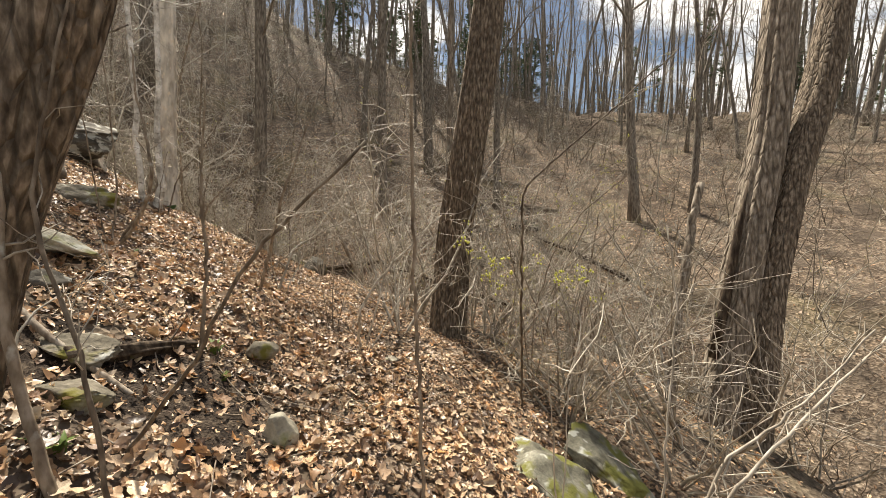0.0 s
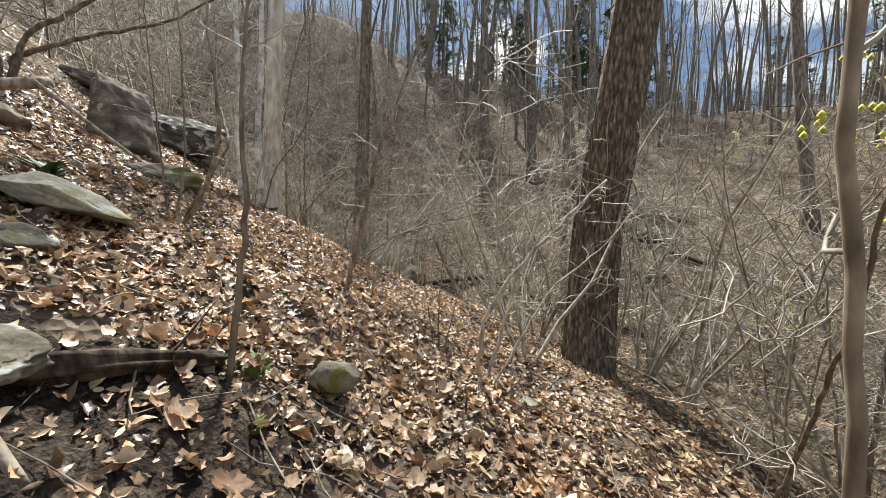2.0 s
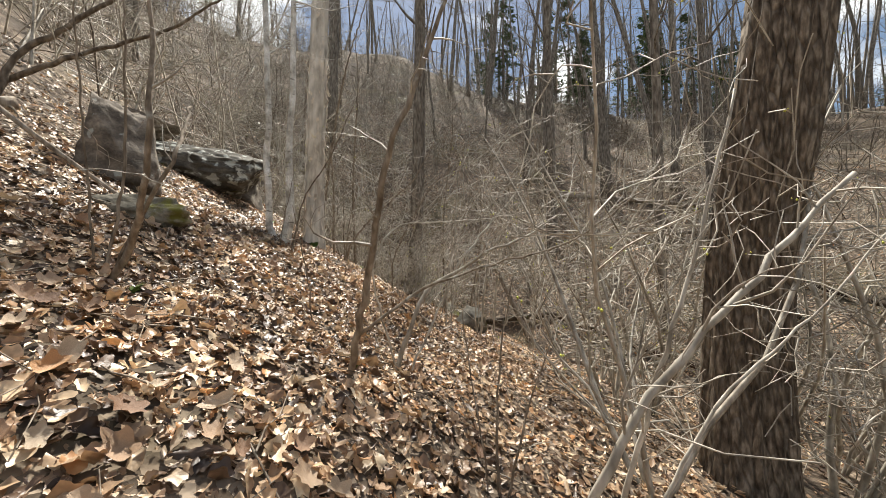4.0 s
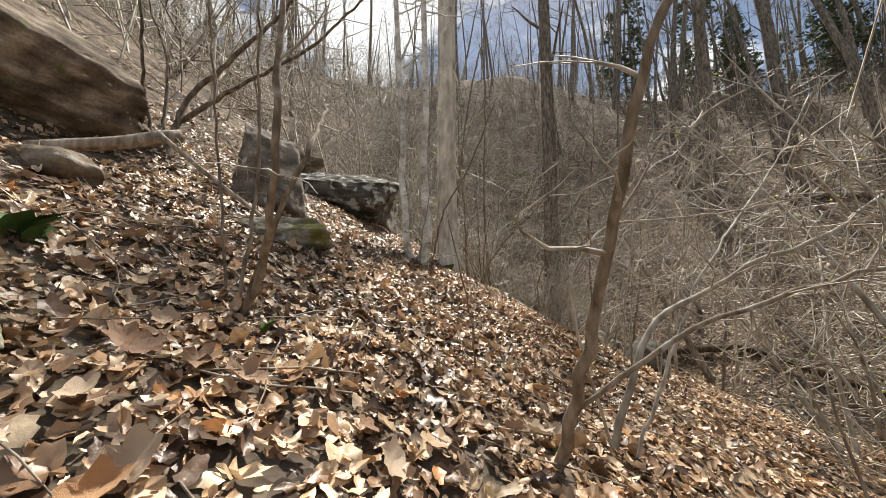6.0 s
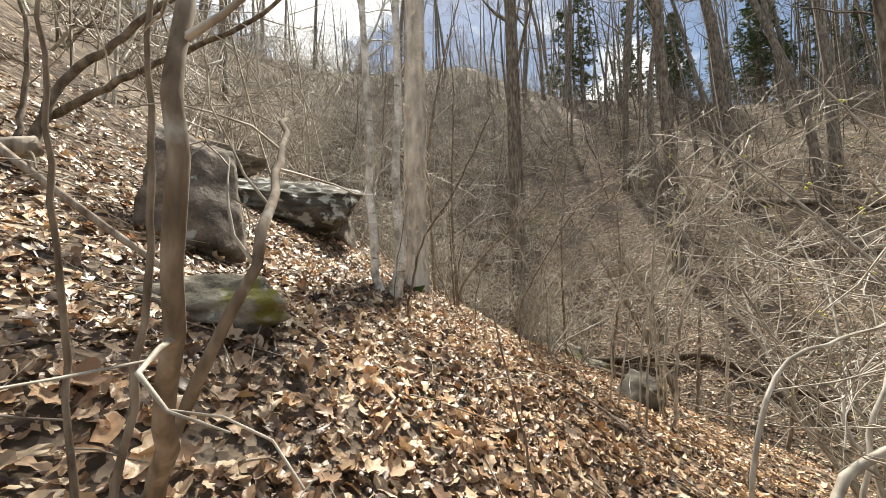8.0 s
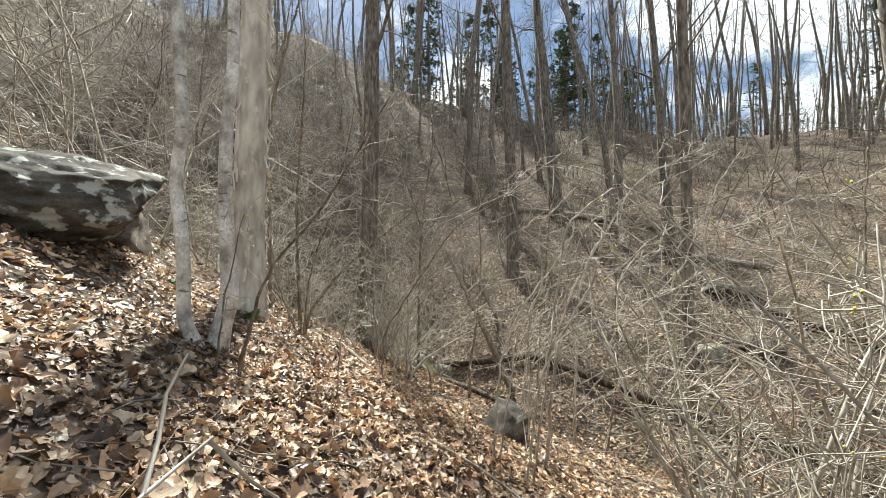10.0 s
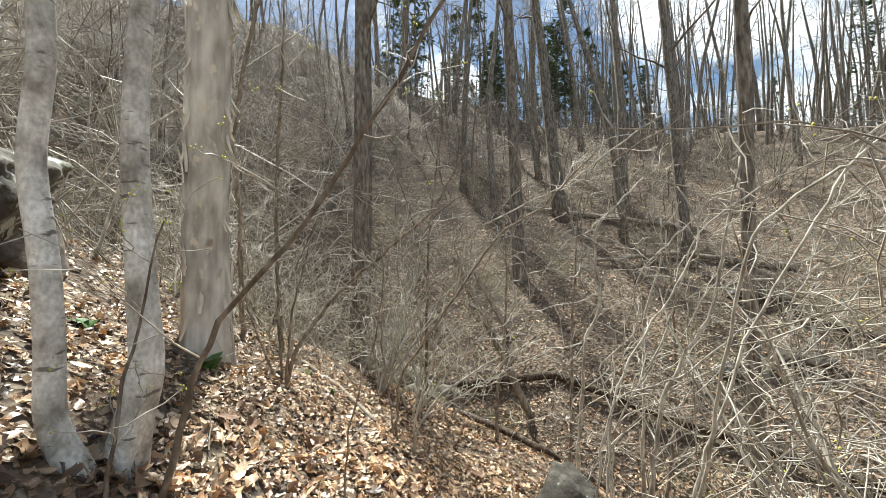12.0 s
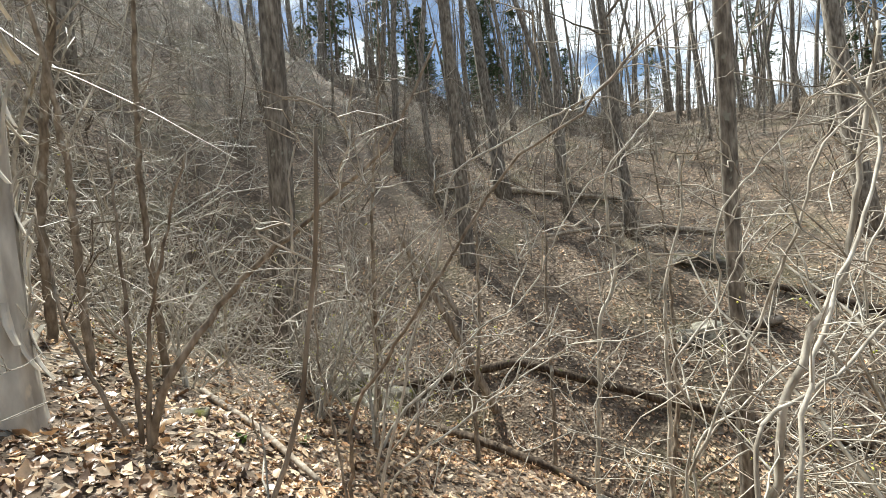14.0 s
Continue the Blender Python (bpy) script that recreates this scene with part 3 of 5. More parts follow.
trunk_tree("tree", [on_ground(4.38, 2.45), (4.42, 2.6, -0.3), (4.46, 2.6, 0.6), (4.6, 2.45, 1.6), (4.72, 2.4, 2.6), (4.84, 2.5, 3.6)], 0.30, 0.14, BARK,
           "large dark furrowed tree leaning over the ravine edge", 13, 0.05, 0.7, 9, 3.0, 3, 110, 72)
trunk_tree("tree", [on_ground(-2.44, 4.66), (-2.44, 4.66, 2.0), (-2.30, 4.54, 3.0), (-2.20, 4.48, 4.0)], 0.20, 0.10, BARK_SHAG,
           "pale hickory with shaggy peeling bark beside the slope", 13, 0.035, 0.6, 15, 3.2, 4, 110, 64, foot=8)
trunk_tree("young_tree", [on_ground(-1.33, 2.70), (-1.42, 2.67, 1.08), (-1.41, 2.67, 1.38), (-1.42, 2.66, 1.75), (-1.47, 2.64, 2.15), (-1.39, 2.64, 2.55), (-1.41, 2.63, 2.98), (-1.42, 2.62, 3.3)], 0.048, 0.025, BARK_PALE,
           "slender pale grey young tree with smooth blotched bark", 3, 0.02, 0.6, 12, 2.0, 5, 90, 20, extra=5.0, foot=7)
trunk_tree("young_tree", [on_ground(-1.30, 2.87), (-1.25, 2.87, 1.04), (-1.18, 2.88, 1.22), (-1.2, 2.87, 1.64), (-1.21, 2.85, 2.18), (-1.19, 2.85, 2.64), (-1.13, 2.85, 3.07), (-1.12, 2.84, 3.4)], 0.049, 0.026, BARK_PALE,
           "slender pale grey young tree with a swollen foot", 3, 0.03, 1.7, 12, 2.0, 6, 90, 24, extra=5.0, foot=11)
trunk_tree("tree", [on_ground(-3.0, 9.8), (-2.78, 9.7, 3.66), (-2.69, 9.65, 7.34)], 0.23, 0.10, BARK_FAR,
           "straight grey tree at the bottom of the ravine", 8, 0.04, 0.25, 9, 2.6, 7, 60, 30)
trunk_tree("tree", [on_ground(4.3, 8.3), (4.17, 8.16, 0.72), (4.16, 8.08, 3.69), (4.11, 8.02, 6.09)], 0.105, 0.06, BARK_FAR,
           "straight slender grey tree across the ravine", 6, 0.04, 0.25, 9, 2.2, 8, 60, 24)
trunk_tree("tree", [on_ground(0.8, 14.4), (0.75, 14.3, 5), (0.65, 14.3, 10)], 0.21, 0.10, BARK_FAR,
           "straight grey tree on the far bank", 6, 0.04, 0.25, 9, 2.6, 9, 50, 20)
trunk_tree("tree", [on_ground(8.88, 1.9), (9.18, 2.12, -0.09), (9.57, 2.37, 2.25), (9.73, 2.61, 4.57)], 0.30, 0.17, BARK_OLD,
           "large grey trunk with a hollow split, one of a leaning pair", 9, 0.05, 0.35, 8, 2.8, 10, 80, 48)
trunk_tree("tree", [on_ground(9.30, 1.72), (9.60, 2.11, -0.07), (9.97, 2.30, 1.79), (10.34, 2.44, 2.91), (10.63, 2.61, 4.59)], 0.28, 0.16, BARK,
           "large brown trunk, one of a leaning pair", 9, 0.04, 0.3, 8, 2.8, 12, 80, 48)
trunk_tree("tree", [on_ground(2.35, -2.85), (2.51, -2.79, 0.79), (2.68, -2.73, 1.31), (2.83, -2.67, 1.79)], 0.16, 0.10, BARK,
           "leaning brown tree with broken scaly bark", 9, 0.06, 0.3, 7, 2.4, 13, 80, 48)


def sapling(name, stems, label, mat=SAPLING, twigs=6, twig_len=0.5, seed=1, category="sapling", depth=2, buds=0, finest=0.0016, crook=0.0, bud_size=1.0, twig_from=0.3):
    """Thin stems, each along its own line of world points, with twigs."""
    rng = np.random.default_rng(seed)
    base = np.array(stems[0][0][0], float)
    root = thing(name, *base, label, category)
    tips = []
    for pts, r0, r1 in stems:
        pts = np.array(pts, float) - base
        seg = np.r_[0, np.cumsum(np.linalg.norm(np.diff(pts, axis=0), axis=1))]
        k = max(8, int(seg[-1] / 0.09))
        u = np.linspace(0, seg[-1], k)
        fine = np.stack([np.interp(u, seg, pts[:, a]) for a in range(3)], 1)
        for _ in range(2):
            fine[1:-1] = 0.25 * fine[:-2] + 0.5 * fine[1:-1] + 0.25 * fine[2:]
        fine[1:-1] += rng.normal(0, min(0.004 + r0 * 0.10, 0.007), (k - 2, 3))
        if crook:
            bends = np.linspace(0, k - 1, max(3, k // 4))
            for a in range(3):
                fine[:, a] += np.interp(np.arange(k), bends, np.r_[0, rng.normal(0, crook * 1.7, len(bends) - 2), 0])
        rad = np.linspace(r0, r1, k) * rng.uniform(0.92, 1.1, k)
        g = Geo()
        g.tube(fine, rad, 8)
        part("stem", g, mat, root)
        if twigs:
            out = []
            branch_out(out, rng, fine, rad, twigs, twig_len, 0.9, depth, (twig_from, 1.0), 0.26, 0.03, 0.5, 4, tips, finest)
            for t in out:
                part("branch", t, TWIG, root, "thin pale leafless twigs")
    if buds and tips:
        g = Geo()
        for t in tips[::buds]:
            for _ in range(4):
                c, s = t + rng.normal(0, 0.008 * bud_size, 3), rng.uniform(0.003, 0.0055) * bud_size
                g.add([c + (s, 0, 0), c + (-s * 0.5, s * 0.8, 0), c + (-s * 0.5, -s * 0.8, 0), c + (0, 0, s), c - (0, 0, s)],
                      [(0, 1, 3), (1, 2, 3), (2, 0, 3), (1, 0, 4), (2, 1, 4), (0, 2, 4)])
        tagged(part("bud_cluster", g, BUD, root, "bright yellow-green flower buds"), kind="stuff")
    return root


sapling("sapling", [([on_ground(1.93, 0.5, 0.05), (2.02, 0.45, 0.0), (2.15, 0.37, 0.3), (2.23, 0.34, 0.6), (2.34, 0.25, 0.9), (2.44, 0.22, 1.2), (2.55, 0.34, 1.6), (2.72, 0.5, 2.3)], 0.024, 0.009),
                    ([(2.08, 0.41, 0.12), (2.42, 0.62, 0.42), (2.66, 0.86, 0.52), (3.2, 1.2, 0.68), (3.7, 1.5, 1.1)], 0.010, 0.004)],
        "brown leaning sapling with a long pale side branch", seed=21, twigs=7)
sapling("sapling", [([on_ground(0.74, -0.23, 0.05), (0.98, -0.22, 0.75), (1.22, -0.28, 1.1), (1.20, -0.27, 1.5), (1.05, -0.2, 1.9), (0.95, -0.15, 2.6)], 0.021, 0.009),
                    ([on_ground(0.72, -0.22, 0.05), (1.0, -0.2, 0.85), (1.18, -0.14, 1.15), (0.90, 0.08, 1.45), (0.56, 0.32, 1.74)], 0.014, 0.009),
                    ([on_ground(0.66, -0.28, 0.05), (0.62, -0.30, 1.0), (0.55, -0.36, 2.0), (0.5, -0.4, 3.0)], 0.008, 0.003),
                    ([on_ground(0.70, -0.25, 0.05), (0.72, -0.16, 1.1), (0.66, -0.16, 2.2), (0.6, -0.2, 3.0)], 0.011, 0.004)],
        "clump of slim grey-brown saplings rising from one foot", seed=22, twigs=4)
sapling("arching_shrub", [([on_ground(-1.75, -0.15, 0.05), (-1.85, 0.05, 2.55), (-1.24, 0.65, 3.36), (-0.74, 1.07, 3.99)], 0.035, 0.012),
                          ([on_ground(-1.72, -0.12, 0.05), (-1.95, -0.02, 2.3), (-1.4, 0.43, 2.68), (-0.77, 0.87, 2.98), (-0.24, 1.21, 3.45)], 0.032, 0.010),
                          ([on_ground(-1.76, -0.18, 0.05), (-2.05, -0.08, 2.5), (-2.02, -0.08, 2.94), (-2.12, -0.26, 3.69)], 0.022, 0.008),
                          ([on_ground(-1.78, -0.2, 0.05), (-1.9, -0.3, 2.6), (-1.6, -0.4, 3.6), (-1.5, -0.5, 4.4)], 0.02, 0.008)],
        "large leafless shrub with several arching dark stems", twigs=8, twig_len=0.9, seed=23, category="shrub", mat=STEM)
sapling("shrub", [([on_ground(-1.77, 4.85, 0.05), (-1.57, 4.81, 0.93), (-1.23, 5.02, 1.42), (-0.31, 5.22, 2.18), (0.05, 5.33, 2.9)], 0.024, 0.008),
                  ([on_ground(-1.80, 4.87, 0.05), (-1.85, 4.9, 1.4), (-1.95, 5.0, 2.4)], 0.014, 0.004),
                  ([on_ground(-1.74, 4.83, 0.05), (-1.6, 4.75, 1.3), (-1.3, 4.7, 2.1)], 0.014, 0.004),
                  ([on_ground(-1.82, 4.85, 0.05), (-2.1, 4.8, 1.2), (-2.3, 4.9, 1.9)], 0.012, 0.004)],
        "leafless shrub with one long slanting stem", twigs=8, twig_len=0.6, seed=24, category="shrub")
sapling("shrub", [([on_ground(-0.95, 2.68, 0.05), (-0.78, 2.66, 1.23), (-0.61, 2.63, 1.52), (-0.42, 2.59, 1.68), (-0.32, 2.60, 1.76), (-0.21, 2.62, 1.93), (-0.05, 2.60, 2.13), (0.12, 2.57, 2.33), (0.3, 2.55, 2.6)], 0.014, 0.006),
                  ([on_ground(-0.95, 2.47, 0.05), (-0.98, 2.6, 1.3), (-0.9, 2.7, 1.9)], 0.008, 0.003)],
        "dark slanting spicebush stem with yellow-green buds", twigs=7, twig_len=0.5, seed=25, category="shrub", mat=STEM, buds=2)
sapling("shrub", [([on_ground(1.36, 4.45, 0.05), (1.44, 4.47, 0.23), (1.53, 4.48, 0.71), (1.87, 4.49, 1.24), (2.0, 4.5, 1.9), (2.1, 4.5, 2.4)], 0.022, 0.008)],
        "pale crooked leafless stem below the path", twigs=7, twig_len=0.7, seed=26, category="shrub", mat=TWIG)
sapling("shrub", [([on_ground(1.12, 5.86, 0.05), (1.15, 5.86, -0.33), (1.25, 5.88, 0.87), (1.43, 5.89, 1.03), (1.36, 5.9, 1.98), (1.91, 5.91, 2.53)], 0.024, 0.008),
                  ([on_ground(1.85, 6.05, 0.05), (1.86, 6.05, -0.6), (1.93, 6.08, 1.01), (2.15, 6.09, 1.65), (2.14, 6.1, 2.1)], 0.024, 0.008)],
        "pale crooked stems of a leafless shrub by the ravine", twigs=9, twig_len=0.7, seed=27, category="shrub", mat=TWIG)
sapling("sapling", [([on_ground(2.53, -1.48, 0.05), (2.55, -1.40, 0.5), (2.52, -1.4, 1.0), (2.55, -1.35, 1.9)], 0.016, 0.006)],
        "straight thin brown sapling on the leafy slope", twigs=3, seed=28)
sapling("post_stump", [([on_ground(7.87, 1.5, 0.1), (8.0, 1.72, -0.5), (8.18, 1.87, 0.92), (8.3, 1.95, 1.5)], 0.09, 0.06)],
        "broken weathered dead trunk standing upright", mat=BARK_OLD, twigs=0, seed=29, category="dead tree")


# ---- boulders and stones ----
def stone(name, at, half, turn, mat, seed, label, block=4.0, cuts=7, rough=0.10, tilt=(0.0, 0.0), detail=4, group="", category="rock", taper=0.0, shear=0.0, front=None, back=None):
    """An angular weathered block: a rounded box, cut by planes and broken up by noise."""
    rng = np.random.default_rng(seed)
    bm = bmesh.new()
    bmesh.ops.create_icosphere(bm, subdivisions=detail, radius=1.0)
    v = np.array([q.co[:] for q in bm.verts])
    v /= (np.abs(v) ** block).sum(1)[:, None] ** (1 / block)
    for _ in range(cuts * 2):
        n = unit(rng.normal(0, 1, 3))
        d = rng.uniform(0.66, 0.98)
        over = np.clip(v @ n - d, 0, None)
        v -= over[:, None] * n
    for q, p in zip(bm.verts, v):
        w = Vector(p * 1.3 + rng_shift(seed))
        k = 1 + rough * 0.8 * noise.noise(w * 1.4) + rough * 0.6 * noise.noise(w * 4) + rough * 0.25 * noise.noise(w * 11) - rough * 0.16 * max(0.0, math.sin(p[2] * half[2] * 28 + 2 * noise.noise(w))) ** 6
        q.co = Vector(p) * k
        up = 1 - taper * (q.co.z + 1) / 2
        q.co = ((q.co.x * up + shear * (q.co.z + 1) / 2) * half[0], q.co.y * up * half[1], q.co.z * half[2])
    if front:      # a wedge between a front and a back face, each by four corners
        c = np.array([front, back], float)
        for q in bm.verts:
            a, b, w = ((q.co[k] / half[k] + 1) / 2 for k in range(3))
            f = [(c[k][0] * (1 - a) + c[k][1] * a) * (1 - w) + (c[k][2] * (1 - a) + c[k][3] * a) * w for k in (0, 1)]
            q.co = Vector(f[0] * (1 - b) + f[1] * b) - Vector(at)
    me = bpy.data.meshes.new(name)
    bm.to_mesh(me)
    bm.free()
    me.polygons.foreach_set("use_smooth", [detail > 3] * len(me.polygons))
    me.materials.append(mat)
    ob = new(name, me)
    ob.matrix_world = pose(*at, tilt[0], tilt[1], turn)
    return tagged(ob, label, category, group)


def rng_shift(seed):
    return np.array([seed * 3.7 % 11, seed * 1.9 % 7, seed * 5.3 % 13])


stone("boulder", (-2.0, -1.2, 2.4), (1.0, 1.0, 1.0), 0, ROCK_BROWN, 51, "huge brown overhanging boulder with a pale mossy top", 9.0, 3, 0.10, detail=6,
      front=[(-1.82, -2.3, 1.98), (-1.70, -0.36, 1.90), (-1.45, -2.3, 3.12), (-1.40, -0.20, 2.32)],
      back=[(-2.7, -2.3, 2.2), (-2.6, -0.30, 2.2), (-2.5, -2.3, 3.75), (-2.35, -0.12, 2.90)])
stone("boulder", (-1.42, 0.80, 1.68), (0.54, 0.46, 0.72), 52, ROCK_TAN, 52, "upright grey-brown boulder standing on the slope", 3.4, 8, 0.12, (0, 0), 5, taper=0.3, shear=-0.18)
stone("boulder", (-3.50, 2.98, 2.12), (0.98, 1.28, 0.46), 38, ROCK_WHITE, 53, "long dark ledge boulder with white lichen and moss", 7.0, 4, 0.10, (4, 6), 6)
stone("boulder", (-3.72, 3.86, 1.84), (0.42, 0.50, 0.40), 34, ROCK_TAN, 54, "grey block under the ledge boulder", 4.5, 6, 0.08, (0, 0), 4)
stone("slab", (1.07, -1.20, 0.61), (0.32, 0.22, 0.10), 26, ROCK_PALE, 55, "pale greenish slab of sandstone tilted on the slope", 7.0, 6, 0.09, (-4, 26), 5)
stone("ledge_rock", (-0.55, -0.85, 1.32), (0.30, 0.22, 0.12), 40, ROCK_BROWN, 56, "layered mossy ledge stone half buried in leaves", 3.6, 6, 0.12, (0, 8), 4)
stone("stone", (2.80, -1.05, -0.33), (0.13, 0.10, 0.09), 20, ROCK_MOSS, 57, "small stone covered in yellow-green moss", 2.4, 4, 0.08, (0, 0), 4)
stone("stone", (3.72, 0.16, -0.86), (0.11, 0.08, 0.04), -20, ROCK_PALE, 58, "small flat pale stone among leaves", 2.6, 4, 0.08)
stone("stone", (-0.40, 0.44, 0.95), (0.40, 0.30, 0.22), 62, ROCK_MOSS, 59, "blocky grey stone with a yellow-green mossy side", 5.0, 9, 0.2, (4, 10), 5)
stone("boulder", on_ground(-4.75, 2.45, -0.05), (0.7, 0.5, 0.22), 30, ROCK_TAN, 152, "weathered tan rock ledge high on the slope", 5.0, 7, 0.13, (0, 8), 5)
stone("boulder", on_ground(-2.35, 11.45, -0.1), (0.75, 0.5, 0.42), 10, ROCK_MOSS, 154, "large mossy boulder at the bottom of the ravine", 3.4, 8, 0.12, (0, 6), 5)
stone("boulder", on_ground(-1.15, 11.1, -0.05), (0.42, 0.34, 0.30), 40, ROCK_MOSS, 155, "mossy boulder beside dark fallen wood", 3.4, 8, 0.12, (0, 6), 4)
stone("boulder", on_ground(7.0, 11.4, -0.05), (0.55, 0.34, 0.22), -20, ROCK_TAN, 156, "low tan boulder on the far bank", 3.6, 8, 0.12, (0, 6), 4)
stone("boulder", on_ground(7.5, 13.9, -0.05), (0.8, 0.45, 0.30), -15, ROCK, 157, "dark low boulder high on the far bank", 3.6, 8, 0.12, (0, 6), 4)
stone("stone", on_ground(6.05, -0.62, -0.06), (0.46, 0.34, 0.14), -40, ROCK_LICHEN, 158, "flat greenish stone slab tilted beside another", 5.0, 7, 0.13, (-4, 20), 5)
stone("stone", (5.40, -1.05, -1.42), (0.52, 0.42, 0.22), -28, ROCK_LICHEN, 60, "broad flat greenish lichen-covered stone", 5.0, 7, 0.13, (8, 20), 5)
stone("stone", (3.42, -2.03, -0.50), (0.11, 0.09, 0.13), 25, ROCK_PALE, 61, "small upright pale stone among leaves", 3.0, 7, 0.1)
stone("stone", (2.22, -2.15, 0.07), (0.21, 0.13, 0.06), 10, ROCK_MOSS, 62, "flat stone with a mossy edge", 6.0, 6, 0.14, (8, 12), 5)
stone("stone", (2.50, -2.42, -0.09), (0.22, 0.13, 0.075), 5, ROCK_MOSS, 63, "dark flat mossy stone half buried", 6.0, 6, 0.14, (-6, 10), 5)
stone("boulder", (0.92, 5.18, -0.62), (0.34, 0.30, 0.34), 20, ROCK, 64, "dark block of stone at the ravine edge", 3.2, 8, 0.12, (0, 10))
stone("boulder", on_ground(5.95, 11.3), (0.5, 0.35, 0.25), 10, ROCK_PALE, 65, "pale boulder on the far bank", 3.0, 7, 0.1)
stone("boulder", on_ground(5.4, 11.2), (0.4, 0.3, 0.18), 60, ROCK, 66, "low grey boulder on the far bank", 3.0, 7, 0.1)
stone("boulder", on_ground(-1.2, 8.6, 0.1), (0.55, 0.4, 0.4), 60, ROCK_MOSS, 67, "mossy boulder down in the ravine", 3.0, 7, 0.1)
stone("stone", on_ground(1.5, -1.75, 0.02), (0.22, 0.16, 0.10), 70, ROCK, 68, "grey stone under dead wood", 3.0, 7, 0.1)
stone("stone", on_ground(-2.0, 5.55, 0.02), (0.14, 0.10, 0.09), 70, ROCK_MOSS, 69, "small mossy stone beside the hickory", 2.6, 5, 0.1)


# ---- fallen wood ----
def fallen(name, pts, r0, r1, mat, label, seed, twigs=0, sides=12, category="log", gnarl=0.05):
    rng = np.random.default_rng(seed)
    pts = np.array(pts, float)
    base = pts[0].copy()
    pts = pts - base
    seg = np.r_[0, np.cumsum(np.linalg.norm(np.diff(pts, axis=0), axis=1))]
    k = max(10, int(seg[-1] / 0.08))
    u = np.linspace(0, seg[-1], k)
    fine = np.stack([np.interp(u, seg, pts[:, a]) for a in range(3)], 1)
    fine[1:-1] += rng.normal(0, r0 * 0.10, (k - 2, 3))
    for _ in range(2):
        fine[1:-1] = 0.25 * fine[:-2] + 0.5 * fine[1:-1] + 0.25 * fine[2:]
    rad = np.linspace(r0, r1, k)
    g = Geo()
    g.tube(fine, rad, sides, furrows(rng, 5, gnarl))
    root = thing(name, *base, label, category)
    part("stem", g, mat, root)
    if twigs:
        out = []
        branch_out(out, rng, fine, rad, twigs, 0.4, 1.0, 1, (0.2, 0.95), 0.2, 0.0, 0.35)
        for t in out:
            part("branch", t, mat, root)
    return root


fallen("log", [(-1.19, -1.03, 1.60), (-1.12, -0.6, 1.72), (-1.12, -0.13, 1.90)], 0.045, 0.06, DEAD, "pale weathered log lying under the boulder", 71, 2)
fallen("branch", [(-1.05, -0.30, 1.86), (-0.70, 0.07, 1.42), (-0.36, 0.42, 1.03)], 0.022, 0.016, DEAD, "straight dead branch lying down the slope", 72, 2, 8)
fallen("log", [on_ground(2.25, -2.25, -0.04), on_ground(2.42, -1.85, -0.09), on_ground(2.46, -1.45, -0.03)], 0.055, 0.03, ROTTEN, "dark rotten splintered log half sunk in leaves", 73, 4, 30, gnarl=0.22)
fallen("branch", [on_ground(1.55, -2.05, -0.05), on_ground(2.1, -2.2, -0.08), on_ground(2.70, -2.25, -0.02)], 0.024, 0.014, DEAD, "weathered grey branch lying on leaves", 74, 3, 8)
fallen("log", [on_ground(-1.42, 11.3, -0.1), on_ground(1.46, 10.7, -0.15), on_ground(3.93, 9.8, -0.15), on_ground(6.4, 8.5, -0.1)], 0.10, 0.07, ROTTEN, "long dark fallen trunk lying along the ravine", 75, 6)
fallen("dead_pole", [(-0.74, 9.67, 1.7), (0.08, 9.8, -0.05), on_ground(0.83, 10.2, 0.05)], 0.05, 0.09, DEAD, "broken dead pole leaning in the ravine", 76, 3, category="dead tree")
fallen("branch", [on_ground(-2.5, 6.5, -0.05), on_ground(-1.6, 5.75, -0.04), on_ground(-0.94, 5.19, -0.03)], 0.03, 0.02, DEAD, "long dead branch lying across the leaves", 77, 3, 8)
fallen("log", [on_ground(-0.6, 8.4, -0.05), on_ground(0.2, 7.6, -0.12), on_ground(0.9, 7.0, -0.1), on_ground(1.9, 6.6, -0.05)], 0.06, 0.035, ROTTEN, "crooked dark fallen limb in the ravine", 78, 6)

fallen("log", [on_ground(0.4, 18.9, -0.08), on_ground(2.6, 18.6, -0.12), on_ground(4.6, 18.3, -0.12), on_ground(7.9, 17.6, -0.08)], 0.13, 0.08, DEAD, "pale bleached log lying across the far bank", 79, 6)
fallen("dead_pole", [(-0.55, 12.4, 1.3), (0.1, 12.55, 0.05), (0.7, 12.68, -1.15), on_ground(0.95, 12.2, 0.1)], 0.06, 0.08, DEAD, "weathered dead pole leaning on the far bank", 80, 3, category="dead tree")
fallen("log", [on_ground(9.5, 15.2, -0.1), on_ground(6.2, 15.9, -0.14), on_ground(3.4, 15.4, -0.1)], 0.10, 0.06, DEAD, "grey fallen tree lying on the far bank", 82, 7)
fallen("log", [on_ground(10.8, 9.6, -0.1), on_ground(9.3, 11.6, -0.14), on_ground(7.9, 13.0, -0.1)], 0.11, 0.06, ROTTEN, "dark fallen trunk on the far bank", 83, 6)
fallen("branch", [on_ground(0.35, 3.35, -0.04), on_ground(0.8, 3.2, -0.06), on_ground(1.35, 3.1, -0.03)], 0.014, 0.008, DEAD, "pale crooked stick lying on the leaves", 84, 4, 8)


